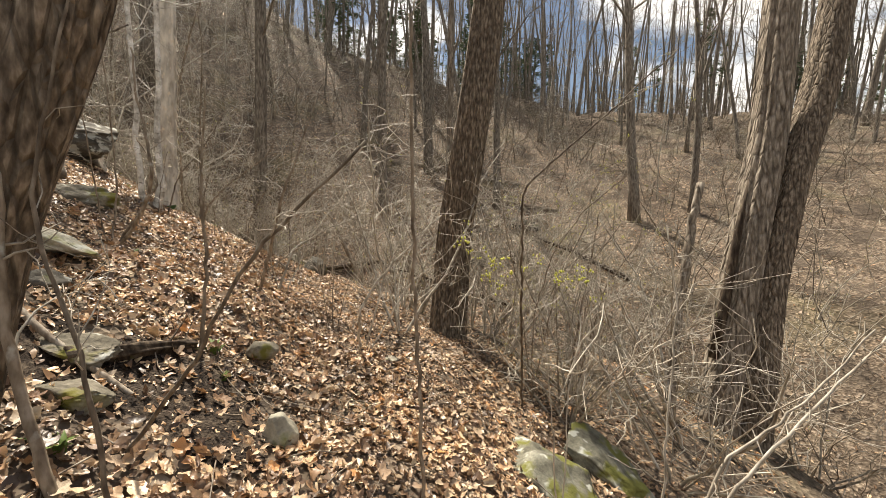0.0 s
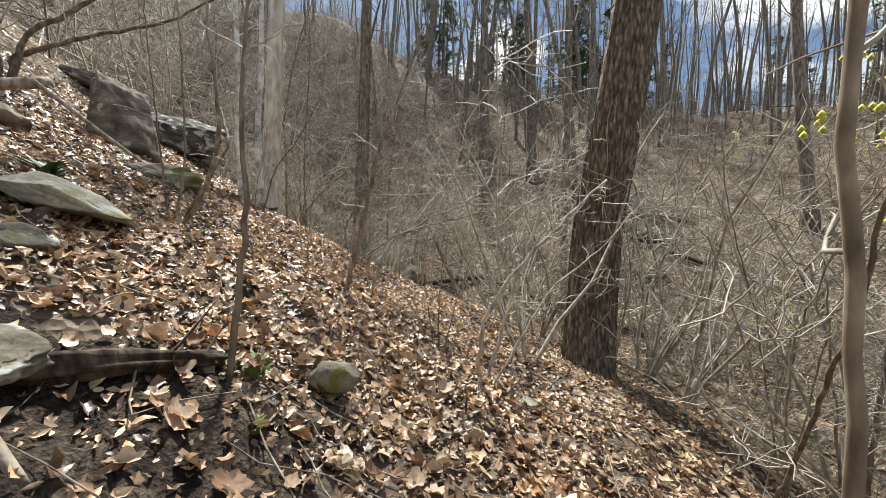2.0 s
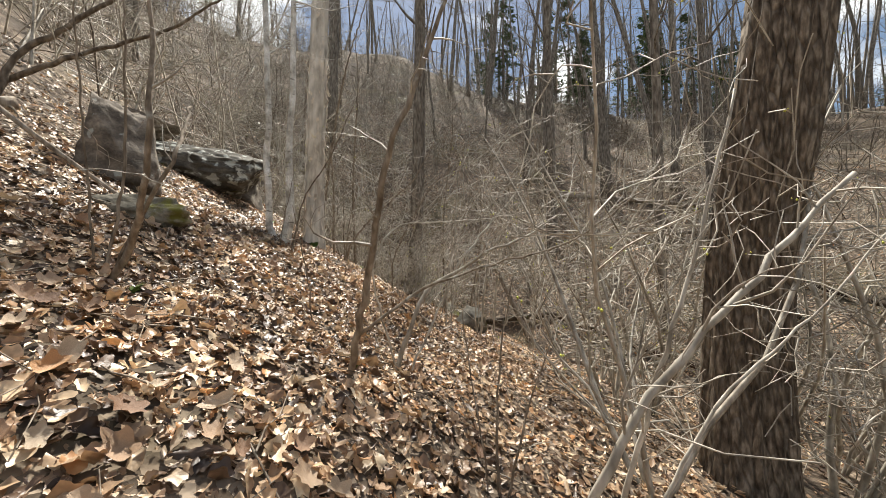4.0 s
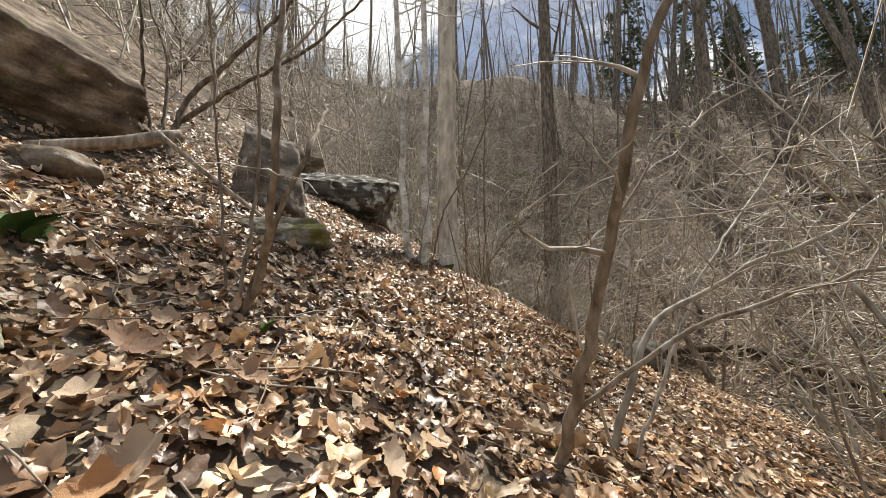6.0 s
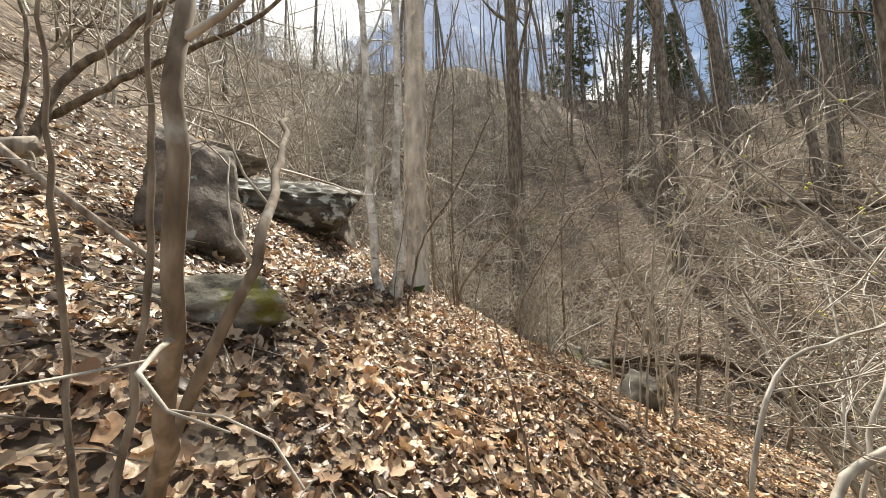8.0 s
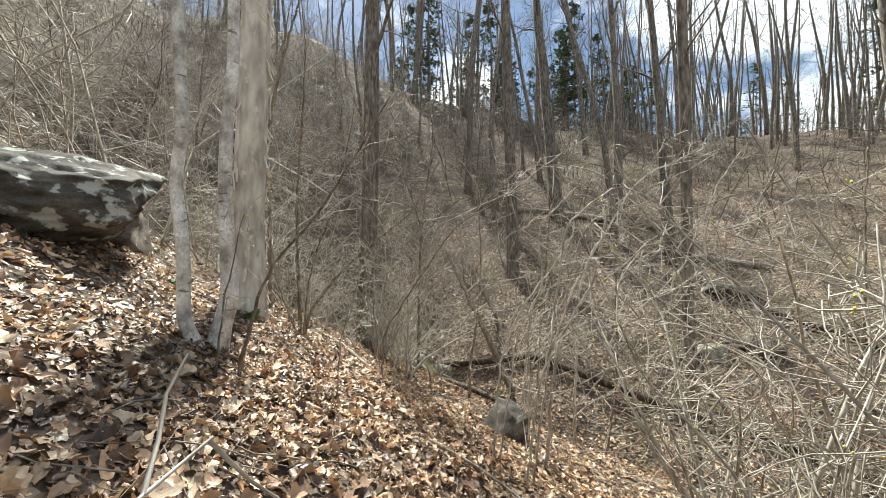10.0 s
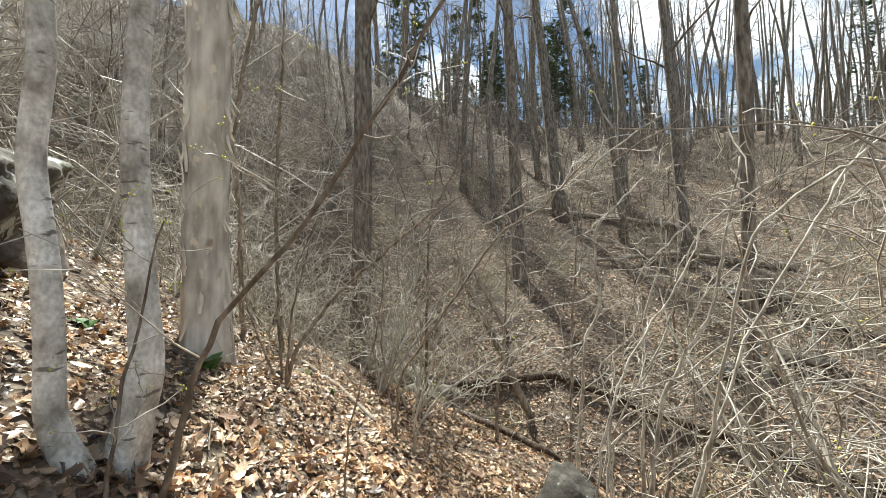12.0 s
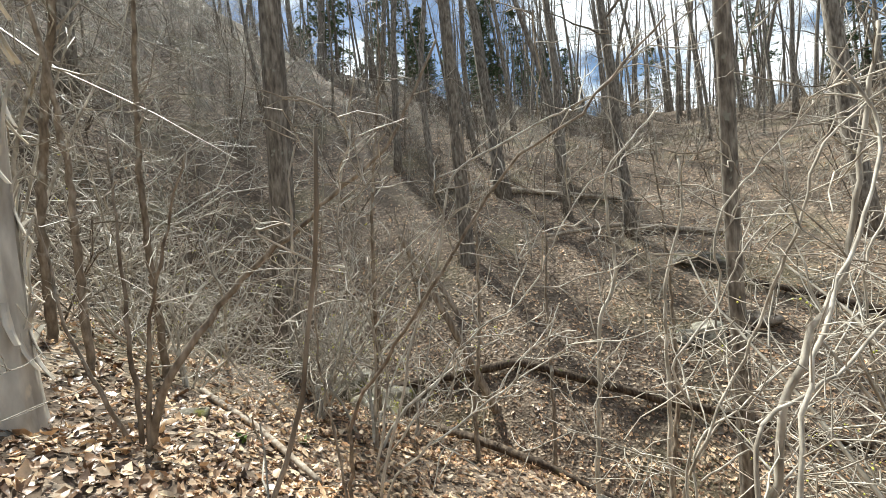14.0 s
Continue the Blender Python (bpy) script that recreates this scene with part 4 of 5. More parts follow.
# ---- fallen leaves ----
PATHLINE = np.array([(4.5, -4.3), (4.2, -3.2), (3.8, -2.6), (3.4, -1.2), (2.7, -0.9), (2.2, -0.7), (1.6, -0.3), (0.8, 0.7), (0.4, 1.4), (0.1, 2.4), (-0.1, 3.2)])
LEAF_SHAPES = [
    np.array([(0, 0), (1, 0.04), (0.45, 0.40), (-0.4, 0.45), (-1, 0.0), (-0.45, -0.42), (0.4, -0.44)]),
    np.array([(0, 0), (1, -0.1), (0.35, 0.30), (-0.3, 0.30), (-0.9, 0.12), (-0.5, -0.26), (0.3, -0.36)]),
    np.array([(0, 0), (1, 0), (0.5, 0.22), (0.42, 0.62), (-0.1, 0.40), (-0.72, 0.5), (-0.9, 0.0), (-0.7, -0.55), (-0.1, -0.38), (0.45, -0.6), (0.5, -0.2)])]


NEAR_SHAPES = [
    np.array([(0, 0)] + [(math.cos(a) * (1 - 0.1 * (k % 2)), 0.46 * math.sin(a) * (1 - 0.25 * (k % 2))) for k, a in enumerate(np.linspace(0, 2 * np.pi, 13)[:-1])]),
    np.array([(0, 0)] + [(math.cos(a) * (0.80 + 0.20 * abs(math.cos(2.5 * a)) ** 0.8), 0.72 * math.sin(a) * (0.76 + 0.22 * abs(math.cos(2.5 * a)) ** 0.8)) for a in np.linspace(0, 2 * np.pi, 17)[:-1]]),
    np.array([(0, 0)] + [(math.cos(a), 0.34 * math.sin(a) * (1 - 0.45 * (k % 3 == 1))) for k, a in enumerate(np.linspace(0, 2 * np.pi, 15)[:-1])])]


def leaf_cloud(name, x, y, rng, size, lift, tilt, label, shapes=LEAF_SHAPES):
    """Many curled leaves in one mesh."""
    n, me = len(x), bpy.data.meshes.new(name)
    e = 0.05
    z = land(x, y)
    slope = np.stack([-(land(x + e, y) - z) / e, -(land(x, y + e) - z) / e, np.ones(n)], 1)
    nor = slope / np.linalg.norm(slope, axis=1)[:, None] + rng.normal(0, tilt, (n, 3)) * (1, 1, 0.4)
    nor /= np.linalg.norm(nor, axis=1)[:, None]
    ref = rng.normal(0, 1, (n, 3))
    e1 = np.cross(nor, ref)
    e1 /= np.linalg.norm(e1, axis=1)[:, None]
    e2 = np.cross(nor, e1)
    s = size[0] + (size[1] - size[0]) * rng.uniform(0, 1, n) ** 2.0
    cu, cv = rng.normal(0.28, 0.55, n), rng.normal(0.5, 0.8, n)
    kind = rng.choice(3, n, p=[0.4, 0.38, 0.22])
    verts, faces, at = [], [], 0
    for k, shape in enumerate(shapes):
        i = np.flatnonzero(kind == k)
        u, v, m = shape[:, 0], shape[:, 1], len(shape)
        w = cu[i, None] * u * u + cv[i, None] * v * v * 1.8 + 0.15 * rng.normal(0, 1, (len(i), m))
        c = np.stack([x[i], y[i], z[i] + rng.uniform(*lift, len(i))], 1)[:, None]
        u, v = u * rng.uniform(0.78, 1.18, (len(i), m)), v * rng.uniform(0.72, 1.22, (len(i), m))
        p = c + s[i, None, None] * (u[..., None] * e1[i, None] + v[..., None] * e2[i, None] + w[..., None] * nor[i, None] * 0.6)
        verts.append(p.reshape(-1, 3))
        fan = np.array([(0, j, j % (m - 1) + 1) for j in range(1, m)])
        faces.append((at + np.arange(len(i))[:, None, None] * m + fan[None]).reshape(-1, 3))
        at += len(i) * m
    verts, faces = np.concatenate(verts), np.concatenate(faces)
    me.vertices.add(len(verts))
    me.vertices.foreach_set("co", verts.astype(np.float32).ravel())
    me.loops.add(faces.size)
    me.loops.foreach_set("vertex_index", faces.astype(np.int32).ravel())
    me.polygons.add(len(faces))
    me.polygons.foreach_set("loop_start", np.arange(0, faces.size, 3, dtype=np.int32))
    me.polygons.foreach_set("use_smooth", [True] * len(faces))
    me.update(calc_edges=True)
    me.materials.append(LEAF)
    return tagged(new(name, me), label, "leaves", kind="stuff")


def to_path(x, y):
    d = np.full(len(x), 1e9)
    for a, b in zip(PATHLINE[:-1], PATHLINE[1:]):
        k = np.clip(((x - a[0]) * (b - a)[0] + (y - a[1]) * (b - a)[1]) / ((b - a) @ (b - a)), 0, 1)
        d = np.minimum(d, np.hypot(x - a[0] - k * (b - a)[0], y - a[1] - k * (b - a)[1]))
    return d


rng = np.random.default_rng(77)
lx, ly = rng.uniform(-5.5, 9, LEAVES), rng.uniform(-4, 9, LEAVES)
bare = np.hypot((lx - 2.62) / 0.80, (ly + 2.02) / 0.52) < rng.uniform(0.6, 1.2, LEAVES)
far_off = to_path(lx, ly)
keep = (rng.uniform(0, 1, LEAVES) < np.clip(1.45 - far_off / 3.2, 0.14, 1)) & ~bare
close = keep & (far_off < 1.3)
keep &= far_off >= 1.3
leaf_cloud("leaf_litter", lx[keep], ly[keep], rng, (0.015, 0.056), (0.0, 0.036), 0.31, "curled dry brown and tan fallen leaves covering the slope")
leaf_cloud("path_leaf_litter", lx[close], ly[close], rng, (0.014, 0.060), (0.0, 0.036), 0.31, "crumpled dry brown leaves lying thick along the path", NEAR_SHAPES)
la, lr = np.radians(np.where(rng.uniform(0, 1, FAR_LEAVES) < 0.7, rng.uniform(-48, 24, FAR_LEAVES), rng.uniform(-85, 75, FAR_LEAVES))), 7 + 22 * rng.uniform(0, 1, FAR_LEAVES) ** 1.5
leaf_cloud("far_leaf_litter", CX - lr * np.sin(la), CY + lr * np.cos(la), rng, (0.03, 0.065), (0.0, 0.04), 0.28, "dry fallen leaves scattered over the far bank")


# ---- thick brush along the ravine's edge ----
edge = [shrub(91, 2.6, 5, 7, spread=1.7, finest=0.0034, thick=1.25), shrub(92, 3.2, 5, 7, spread=1.5, finest=0.0034, thick=1.3),
        shrub(93, 2.2, 5, 8, True, spread=1.8, finest=0.0032, thick=1.1)]
spots = [(4.9, 3.6), (3.7, 3.9), (3.1, 4.7), (3.9, 5.3), (5.4, 2.2), (6.3, 1.0), (6.9, -0.4), (-0.6, 7.4), 
         (-1.8, 7.6), (5.9, 3.6), (7.4, 2.0), (-3.4, 7.2), (5.9, 0.1), (-2.7, 6.6),
         (2.9, 4.2), (4.3, 4.3), (5.2, 3.0), (-0.9, 6.6), (-1.6, 6.9), (6.6, 2.8), (7.6, 0.6)]
rng = np.random.default_rng(19)
for i, (x, y) in enumerate(spots):
    (set_on if i < 3 else repeat)(edge[i if i < 3 else int(rng.integers(0, 3))], x, y, rng.uniform(0, 360), rng.uniform(0.8, 1.2), rng.normal(0, 7, 2))

tall = [shrub(94, 4.3, 5, 9, True, spread=1.4, finest=0.0036, thick=1.3), shrub(95, 3.8, 5, 9, spread=1.6, finest=0.0036, thick=1.3)]
for i, (x, y) in enumerate([(3.65, 1.4), (3.4, 3.8), (5.4, 3.9), (6.2, 0.9)]):
    (set_on if i < 2 else repeat)(tall[i % 2], x, y, rng.uniform(0, 360), rng.uniform(0.9, 1.1), rng.normal(0, 5, 2))

edge_spots = np.random.default_rng(23)
for i in range(26):
    az = edge_spots.uniform(8, 56)
    x, y = polar(az, edge_spots.uniform(8.2, 14.5))
    if x + 0.25 * y < 0.9 and to_path(np.array([x]), np.array([y]))[0] > 3.2:
        repeat(edge[int(edge_spots.integers(0, 3))], x, y, edge_spots.uniform(0, 360), edge_spots.uniform(0.8, 1.25), edge_spots.normal(0, 8, 2))


# ---- single stems and branches close to the path ----
sapling("sapling", [([on_ground(4.36, -2.2, 0.05), (4.335, -2.2, -0.2), (4.281, -2.2, 0.444), (4.267, -2.2, 0.764), (4.25, -2.18, 1.3), (4.22, -2.15, 2.0)], 0.0115, 0.009)],
        "slim upright pale-flecked sapling on the open slope", twigs=4, twig_len=0.35, seed=101)
sapling("sapling", [([on_ground(5.9, 0.25, 0.05), (5.95, 0.3, -0.9), (6.1, 0.4, 0.0), (6.25, 0.5, 1.0)], 0.018, 0.006),
                    ([on_ground(5.95, 0.22, 0.05), (6.1, 0.3, -0.8), (6.35, 0.35, 0.2)], 0.012, 0.005),
                    ([on_ground(5.85, 0.28, 0.05), (5.8, 0.4, -0.7), (5.75, 0.5, 0.3)], 0.012, 0.005)],
        "clump of brown saplings near the big flat stone", twigs=6, seed=102)
sapling("sprout", [([on_ground(2.92, 0.5, 0.04), (2.90, 0.55, 0.0), (2.98, 0.6, 0.5)], 0.009, 0.003), ([on_ground(2.96, 0.48, 0.04), (3.1, 0.5, -0.1), (3.2, 0.5, 0.2)], 0.007, 0.003),
                   ([on_ground(2.9, 0.46, 0.04), (2.8, 0.45, -0.1), (2.72, 0.5, 0.3)], 0.006, 0.003)],
        "small tuft of thin shoots sprouting from the slope", twigs=4, twig_len=0.25, seed=103)
sapling("sapling", [([on_ground(2.95, -2.95, 0.05), (2.78, -2.93, 0.3), (2.72, -2.89, 0.67), (2.69, -2.85, 1.07), (2.7, -2.8, 1.6)], 0.022, 0.010)],
        "grey curved sapling beside a leaning tree", twigs=5, seed=104)
sapling("sapling", [([on_ground(3.12, -2.9, 0.05), (3.07, -2.91, 0.33), (2.84, -2.87, 0.85), (2.87, -2.83, 1.23), (2.95, -2.75, 1.8)], 0.011, 0.005)],
        "thin dark crooked sapling", twigs=6, seed=105, mat=STEM)
sapling("shrub", [([on_ground(5.75, -2.3, 0.05), (5.97, -2.38, -0.49), (6.29, -2.33, -0.13), (6.52, -2.3, 0.08), (6.86, -2.25, 0.47)], 0.013, 0.005),
                  ([on_ground(5.78, -2.25, 0.05), (6.1, -2.1, -0.5), (6.6, -2.0, -0.2), (7.1, -1.9, 0.3)], 0.012, 0.005),
                  ([on_ground(5.72, -2.25, 0.05), (5.85, -2.0, -0.2), (5.95, -1.8, 0.4), (5.9, -1.7, 0.9)], 0.010, 0.004)],
        "pale leafless shrub with long bending shoots", twigs=7, seed=106, category="shrub", mat=TWIG)
sapling("shrub", [([on_ground(5.35, 0.15, 0.05), (5.1, -0.9, 0.2), (5.01, -1.25, 1.16), (5.67, -1.13, 1.75), (6.23, -1.03, 2.3)], 0.014, 0.005)],
        "long dark shoot bending across the slope", twigs=9, twig_len=0.6, seed=107, category="shrub", mat=STEM, buds=3)
sapling("shrub", [([on_ground(3.35, 0.2, 0.05), (3.42, -0.1, -0.2), (3.61, 0.05, 0.15), (3.78, 0.13, 0.35), (3.97, 0.27, 0.55), (4.3, 0.5, 0.9)], 0.020, 0.009),
                  ([on_ground(3.4, 0.25, 0.05), (3.69, 0.3, 0.32), (3.78, 0.4, 0.57), (3.87, 0.48, 0.95), (3.96, 0.57, 1.31)], 0.013, 0.005),
                  ([on_ground(3.45, 0.3, 0.05), (3.9, 0.6, 0.0), (4.3, 0.9, 0.3), (4.7, 1.1, 0.8)], 0.010, 0.004)],
        "pale leafless shrub with bent grey branches", twigs=8, twig_len=0.6, seed=108, category="shrub", mat=TWIG)
sapling("shrub", [([on_ground(1.95, 1.0, 0.05), (2.11, 1.16, 0.33), (2.17, 1.32, 0.40), (2.24, 1.42, 0.46), (2.36, 1.40, 0.50), (2.48, 1.42, 0.62), (2.75, 1.6, 0.72), (3.0, 1.9, 0.95)], 0.020, 0.007),
                  ([(2.24, 1.42, 0.46), (2.20, 1.44, 0.53), (2.22, 1.5, 0.62)], 0.009, 0.005),
                  ([on_ground(1.98, 1.02, 0.05), (1.9, 0.75, 0.55), (2.01, 0.96, 0.86), (2.31, 1.41, 0.88), (2.7, 2.0, 1.0)], 0.008, 0.004),
                  ([on_ground(2.03, 1.05, 0.05), (2.3, 1.5, 0.6), (2.6, 2.1, 1.2), (2.8, 2.4, 1.7)], 0.010, 0.004)],
        "pale crooked shrub reaching over the slope", twigs=8, twig_len=0.6, seed=109, category="shrub", mat=TWIG)
sapling("sapling", [([on_ground(1.27, 0.86, 0.04), (1.3, 0.8, 0.4), (1.24, 0.75, 0.75), (1.2, 0.72, 1.0)], 0.006, 0.003)],
        "thin reddish shoot standing among leaves", twigs=2, twig_len=0.2, seed=110)
sapling("shrub", [([on_ground(1.15, 3.6, 0.05), (1.27, 3.45, 0.55), (1.55, 3.5, 1.3), (2.04, 3.51, 2.16), (2.63, 3.72, 2.44)], 0.010, 0.005),
                  ([on_ground(1.2, 3.65, 0.05), (1.48, 3.3, 1.84), (1.93, 3.28, 2.13), (2.21, 3.35, 1.57), (2.34, 3.38, 1.25)], 0.011, 0.005)],
        "pale zigzag shrub below the path", twigs=9, twig_len=0.7, seed=111, category="shrub", mat=TWIG)
sapling("shrub", [([on_ground(0.85, 3.85, 0.05), (0.93, 3.8, 0.61), (1.1, 3.91, 1.04), (1.44, 4.03, 1.46), (1.68, 4.14, 1.86), (1.56, 4.23, 2.16)], 0.009, 0.005),
                  ([on_ground(0.9, 3.9, 0.05), (1.08, 4.11, 0.77), (1.55, 4.24, 0.85), (2.5, 4.39, 1.62)], 0.010, 0.004)],
        "tan crooked shrub with long drooping shoots", twigs=8, twig_len=0.6, seed=112, category="shrub", mat=TWIG)
sapling("shrub", [([on_ground(-0.7, 5.0, 0.05), (-0.63, 4.92, 0.58), (-0.24, 4.74, 1.1), (0.38, 4.67, 1.94), (0.66, 4.59, 2.06), (1.1, 4.5, 2.5)], 0.013, 0.005),
                  ([on_ground(-0.72, 5.05, 0.05), (-0.9, 5.2, 1.0), (-0.8, 5.3, 1.8)], 0.010, 0.004)],
        "slanting grey shrub at the ravine edge", twigs=8, twig_len=0.6, seed=113, category="shrub")
sapling("sapling", [([on_ground(-0.5, 3.35, 0.05), (-0.42, 3.3, 0.9), (-0.25, 3.3, 1.35), (-0.2, 3.25, 1.7)], 0.007, 0.003)],
        "thin brown shoot beside the path", twigs=4, twig_len=0.3, seed=114)
for k, (x, y, h) in enumerate([(-3.0, 5.9, 5.0), (-2.9, 6.6, 6.0), (-3.6, 6.2, 7.0), (0.2, 6.9, 4.0), (2.4, 7.2, 5.0), (1.3, 7.9, 6.0), (5.2, 6.4, 6.0), (-1.1, 8.3, 6.0)]):
    r2 = np.random.default_rng(200 + k)
    sapling("young_tree", [(list(map(tuple, wander(r2, on_ground(x, y, 0.1), (r2.normal(0, 0.08), r2.normal(0, 0.08), 1), h, 6, 0.06))), 0.012 + 0.004 * h, 0.008)],
            "slim grey-brown young tree at the ravine", twigs=7, twig_len=0.9, seed=210 + k, category="tree")


# ---- crooked pale branches over the ravine edge ----
sapling("shrub", [([on_ground(1.21, 4.71, 0.05), (1.21, 4.71, 0.39), (1.57, 4.67, 0.95), (1.78, 4.48, 1.8), (2.08, 4.44, 2.06), (2.71, 4.56, 2.38), (3.14, 4.64, 2.62)], 0.0080, 0.005),
                  ([on_ground(1.21, 4.71, 0.05), (1.21, 4.71, 0.39), (1.16, 4.69, 0.83), (1.49, 4.75, 1.15), (1.38, 4.72, 1.37), (1.98, 4.82, 2.02), (2.03, 4.83, 2.24), (1.6, 4.74, 2.3)], 0.0085, 0.004),
                  ([on_ground(1.21, 4.71, 0.05), (1.21, 4.71, 0.39), (1.64, 4.8, 0.44), (2.07, 4.88, 0.71), (2.45, 4.95, 0.93)], 0.0085, 0.004)],
        "pale crooked shrub with zigzag branches below the path", twigs=10, twig_len=0.75, seed=121, category="shrub", mat=TWIG, finest=0.0030, crook=0.02)
sapling("shrub", [([on_ground(3.1, 5.41, 0.05), (3.1, 5.41, -0.08), (2.93, 5.36, 0.63), (2.88, 5.33, 1.22), (3.29, 5.4, 1.81), (3.44, 5.42, 2.16), (3.76, 5.47, 2.81)], 0.0092, 0.006),
                  ([on_ground(3.1, 5.41, 0.05), (3.1, 5.41, -0.08), (3.63, 5.5, 0.63), (3.52, 5.46, 1.45), (3.44, 5.43, 1.9), (3.12, 5.36, 2.13)], 0.0080, 0.005),
                  ([(3.44, 5.43, 1.9), (3.81, 5.51, 1.75), (4.49, 5.65, 1.57)], 0.0067, 0.005),
                  ([(3.45, 5.34, 1.46), (3.9, 5.44, 1.11), (4.01, 5.48, 0.65), (4.39, 5.56, 0.42)], 0.0055, 0.004),
                  ([(3.23, 5.29, 1.81), (3.79, 5.4, 1.92), (4.41, 5.52, 2.26)], 0.0049, 0.004)],
        "pale knotty shrub with bent forking branches", twigs=10, twig_len=0.75, seed=122, category="shrub", mat=TWIG, finest=0.0030, crook=0.02)
sapling("shrub", [([on_ground(-0.49, 4.88, 0.05), (-0.49, 4.88, 0.21), (-0.05, 4.94, 1.45), (0.01, 4.94, 1.89), (0.93, 5.11, 2.38), (1.54, 5.23, 2.75), (1.97, 5.31, 3.06)], 0.0086, 0.005),
                  ([(-0.52, 4.97, 0.18), (0.17, 5.09, 1.0), (0.61, 5.18, 1.25), (0.99, 5.24, 1.82), (1.24, 5.29, 1.95)], 0.0067, 0.004),
                  ([(-0.52, 4.97, 0.18), (-0.39, 4.98, 0.81), (-0.63, 4.92, 1.58), (-0.5, 4.93, 2.21)], 0.0085, 0.004),
                  ([on_ground(-0.49, 4.88, 0.05), (-0.49, 4.88, 0.21), (0.37, 5.04, 0.58), (0.79, 5.12, 0.83)], 0.0085, 0.004)],
        "long pale branches reaching over the ravine edge", twigs=10, twig_len=0.75, seed=123, category="shrub", mat=TWIG, finest=0.0030, crook=0.02)
sapling("shrub", [([on_ground(1.85, 5.78, 0.05), (1.85, 5.78, -0.55), (2.39, 5.87, 0.13), (2.2, 5.82, 0.74), (2.47, 5.86, 1.28), (3.2, 6.0, 1.69)], 0.0098, 0.006),
                  ([(1.81, 5.57, -0.45), (2.44, 5.69, -0.32), (3.02, 5.8, 0.2), (3.66, 5.92, 0.52), (4.3, 6.05, 0.45)], 0.0073, 0.005),
                  ([(1.83, 5.67, -0.5), (1.25, 5.54, -0.1), (0.79, 5.45, 0.1)], 0.0067, 0.005)],
        "pale twisted shrub at the lip of the ravine", twigs=10, twig_len=0.75, seed=124, category="shrub", mat=TWIG, finest=0.0030, crook=0.02)
sapling("sapling", [([on_ground(2.90, -2.57, 0.05), (3.14, -2.64, -0.01), (3.39, -2.72, 0.29), (3.62, -2.79, 0.66), (3.82, -2.84, 0.88), (4.0, -2.84, 1.05), (4.14, -2.78, 1.22)], 0.011, 0.006)],
        "thin dark slanting sapling among leaves", twigs=3, twig_len=0.3, seed=125, mat=STEM)
sapling("shrub", [([on_ground(5.5, 0.3, 0.05), (5.45, 0.25, -0.3), (5.6, 0.1, 0.5), (5.9, 0.0, 1.0), (6.3, -0.1, 1.4)], 0.0086, 0.005),
                  ([on_ground(5.52, 0.32, 0.05), (5.3, 0.4, 0.0), (5.1, 0.4, 0.7), (5.0, 0.3, 1.3)], 0.0079, 0.004),
                  ([on_ground(5.48, 0.28, 0.05), (5.7, 0.3, 0.0), (6.1, 0.4, 0.6), (6.6, 0.5, 0.9)], 0.0072, 0.004)],
        "spicebush with bright yellow-green buds", twigs=10, twig_len=0.6, seed=126, category="shrub", buds=1)

sapling("shrub", [([on_ground(5.30, -1.72, 0.05), (5.2, -1.75, -0.4), (5.1, -1.76, 0.2), (4.98, -1.76, 0.41), (4.85, -1.70, 0.58), (4.76, -1.67, 0.69), (4.6, -1.72, 0.82)], 0.006, 0.003),
                  ([on_ground(5.34, -1.70, 0.05), (5.35, -1.6, -0.3), (5.5, -1.4, 0.15), (5.4, -1.25, 0.45), (5.2, -1.2, 0.62)], 0.006, 0.003)],
        "slender spicebush with opening yellow-green buds", twigs=7, twig_len=0.26, seed=127, category="shrub", mat=TWIG, buds=2, bud_size=2.3, twig_from=0.8)


# ---- peeling bark of the hickory ----
hickory = [o for o in bpy.data.objects if o.name.startswith("tree") and o.get("label", "").startswith("pale hickory")][0]
hickory_trunk = [o for o in hickory.children if o.name.startswith("trunk")][0]
r3 = np.random.default_rng(91)
plate_meshes = []
for k in range(6):
    g, w, l, c = Geo(), r3.uniform(0.016, 0.034), r3.uniform(0.14, 0.34), r3.uniform(0.03, 0.08)
    rows = []
    for i in range(5):
        t = i / 4
        out = 0.004 + c * (t * t if k % 2 else (1 - t) ** 2)
        ww = w * (1 - 0.35 * abs(2 * t - 1)) * r3.uniform(0.85, 1.15)
        rows += [(-ww, out, -t * l), (0, out + 0.006, -t * l), (ww, out, -t * l), (ww, out - 0.004, -t * l), (-ww, out - 0.004, -t * l)]
    faces = [(i * 5 + j, i * 5 + (j + 1) % 5, i * 5 + 5 + (j + 1) % 5, i * 5 + 5 + j) for i in range(4) for j in range(5)] + [(0, 1, 2, 3, 4), (24, 23, 22, 21, 20)]
    g.add(rows, faces)
    plate_meshes.append(g.mesh("bark_plate", False))
verts = np.array([v.co[:] for v in hickory_trunk.data.vertices])
norm = np.array([v.normal[:] for v in hickory_trunk.data.vertices])
low = [i for i in range(len(verts)) if 0.15 < verts[i][2] < 4.2]
for i in r3.choice(low, 190, replace=False):
    n = norm[i] * (1, 1, 0)
    a = math.degrees(math.atan2(n[1], n[0]))
    if -100 < a < -8 and r3.uniform() < 0.86:
        continue
    ob = part("bark_plate", plate_meshes[int(r3.integers(0, 6))], BARK_SHAG, hickory_trunk)
    p = verts[i] - norm[i] * 0.012
    ob.matrix_basis = pose(p[0], p[1], p[2] + 0.05, r3.normal(0, 4), r3.normal(0, 6), a - 90)


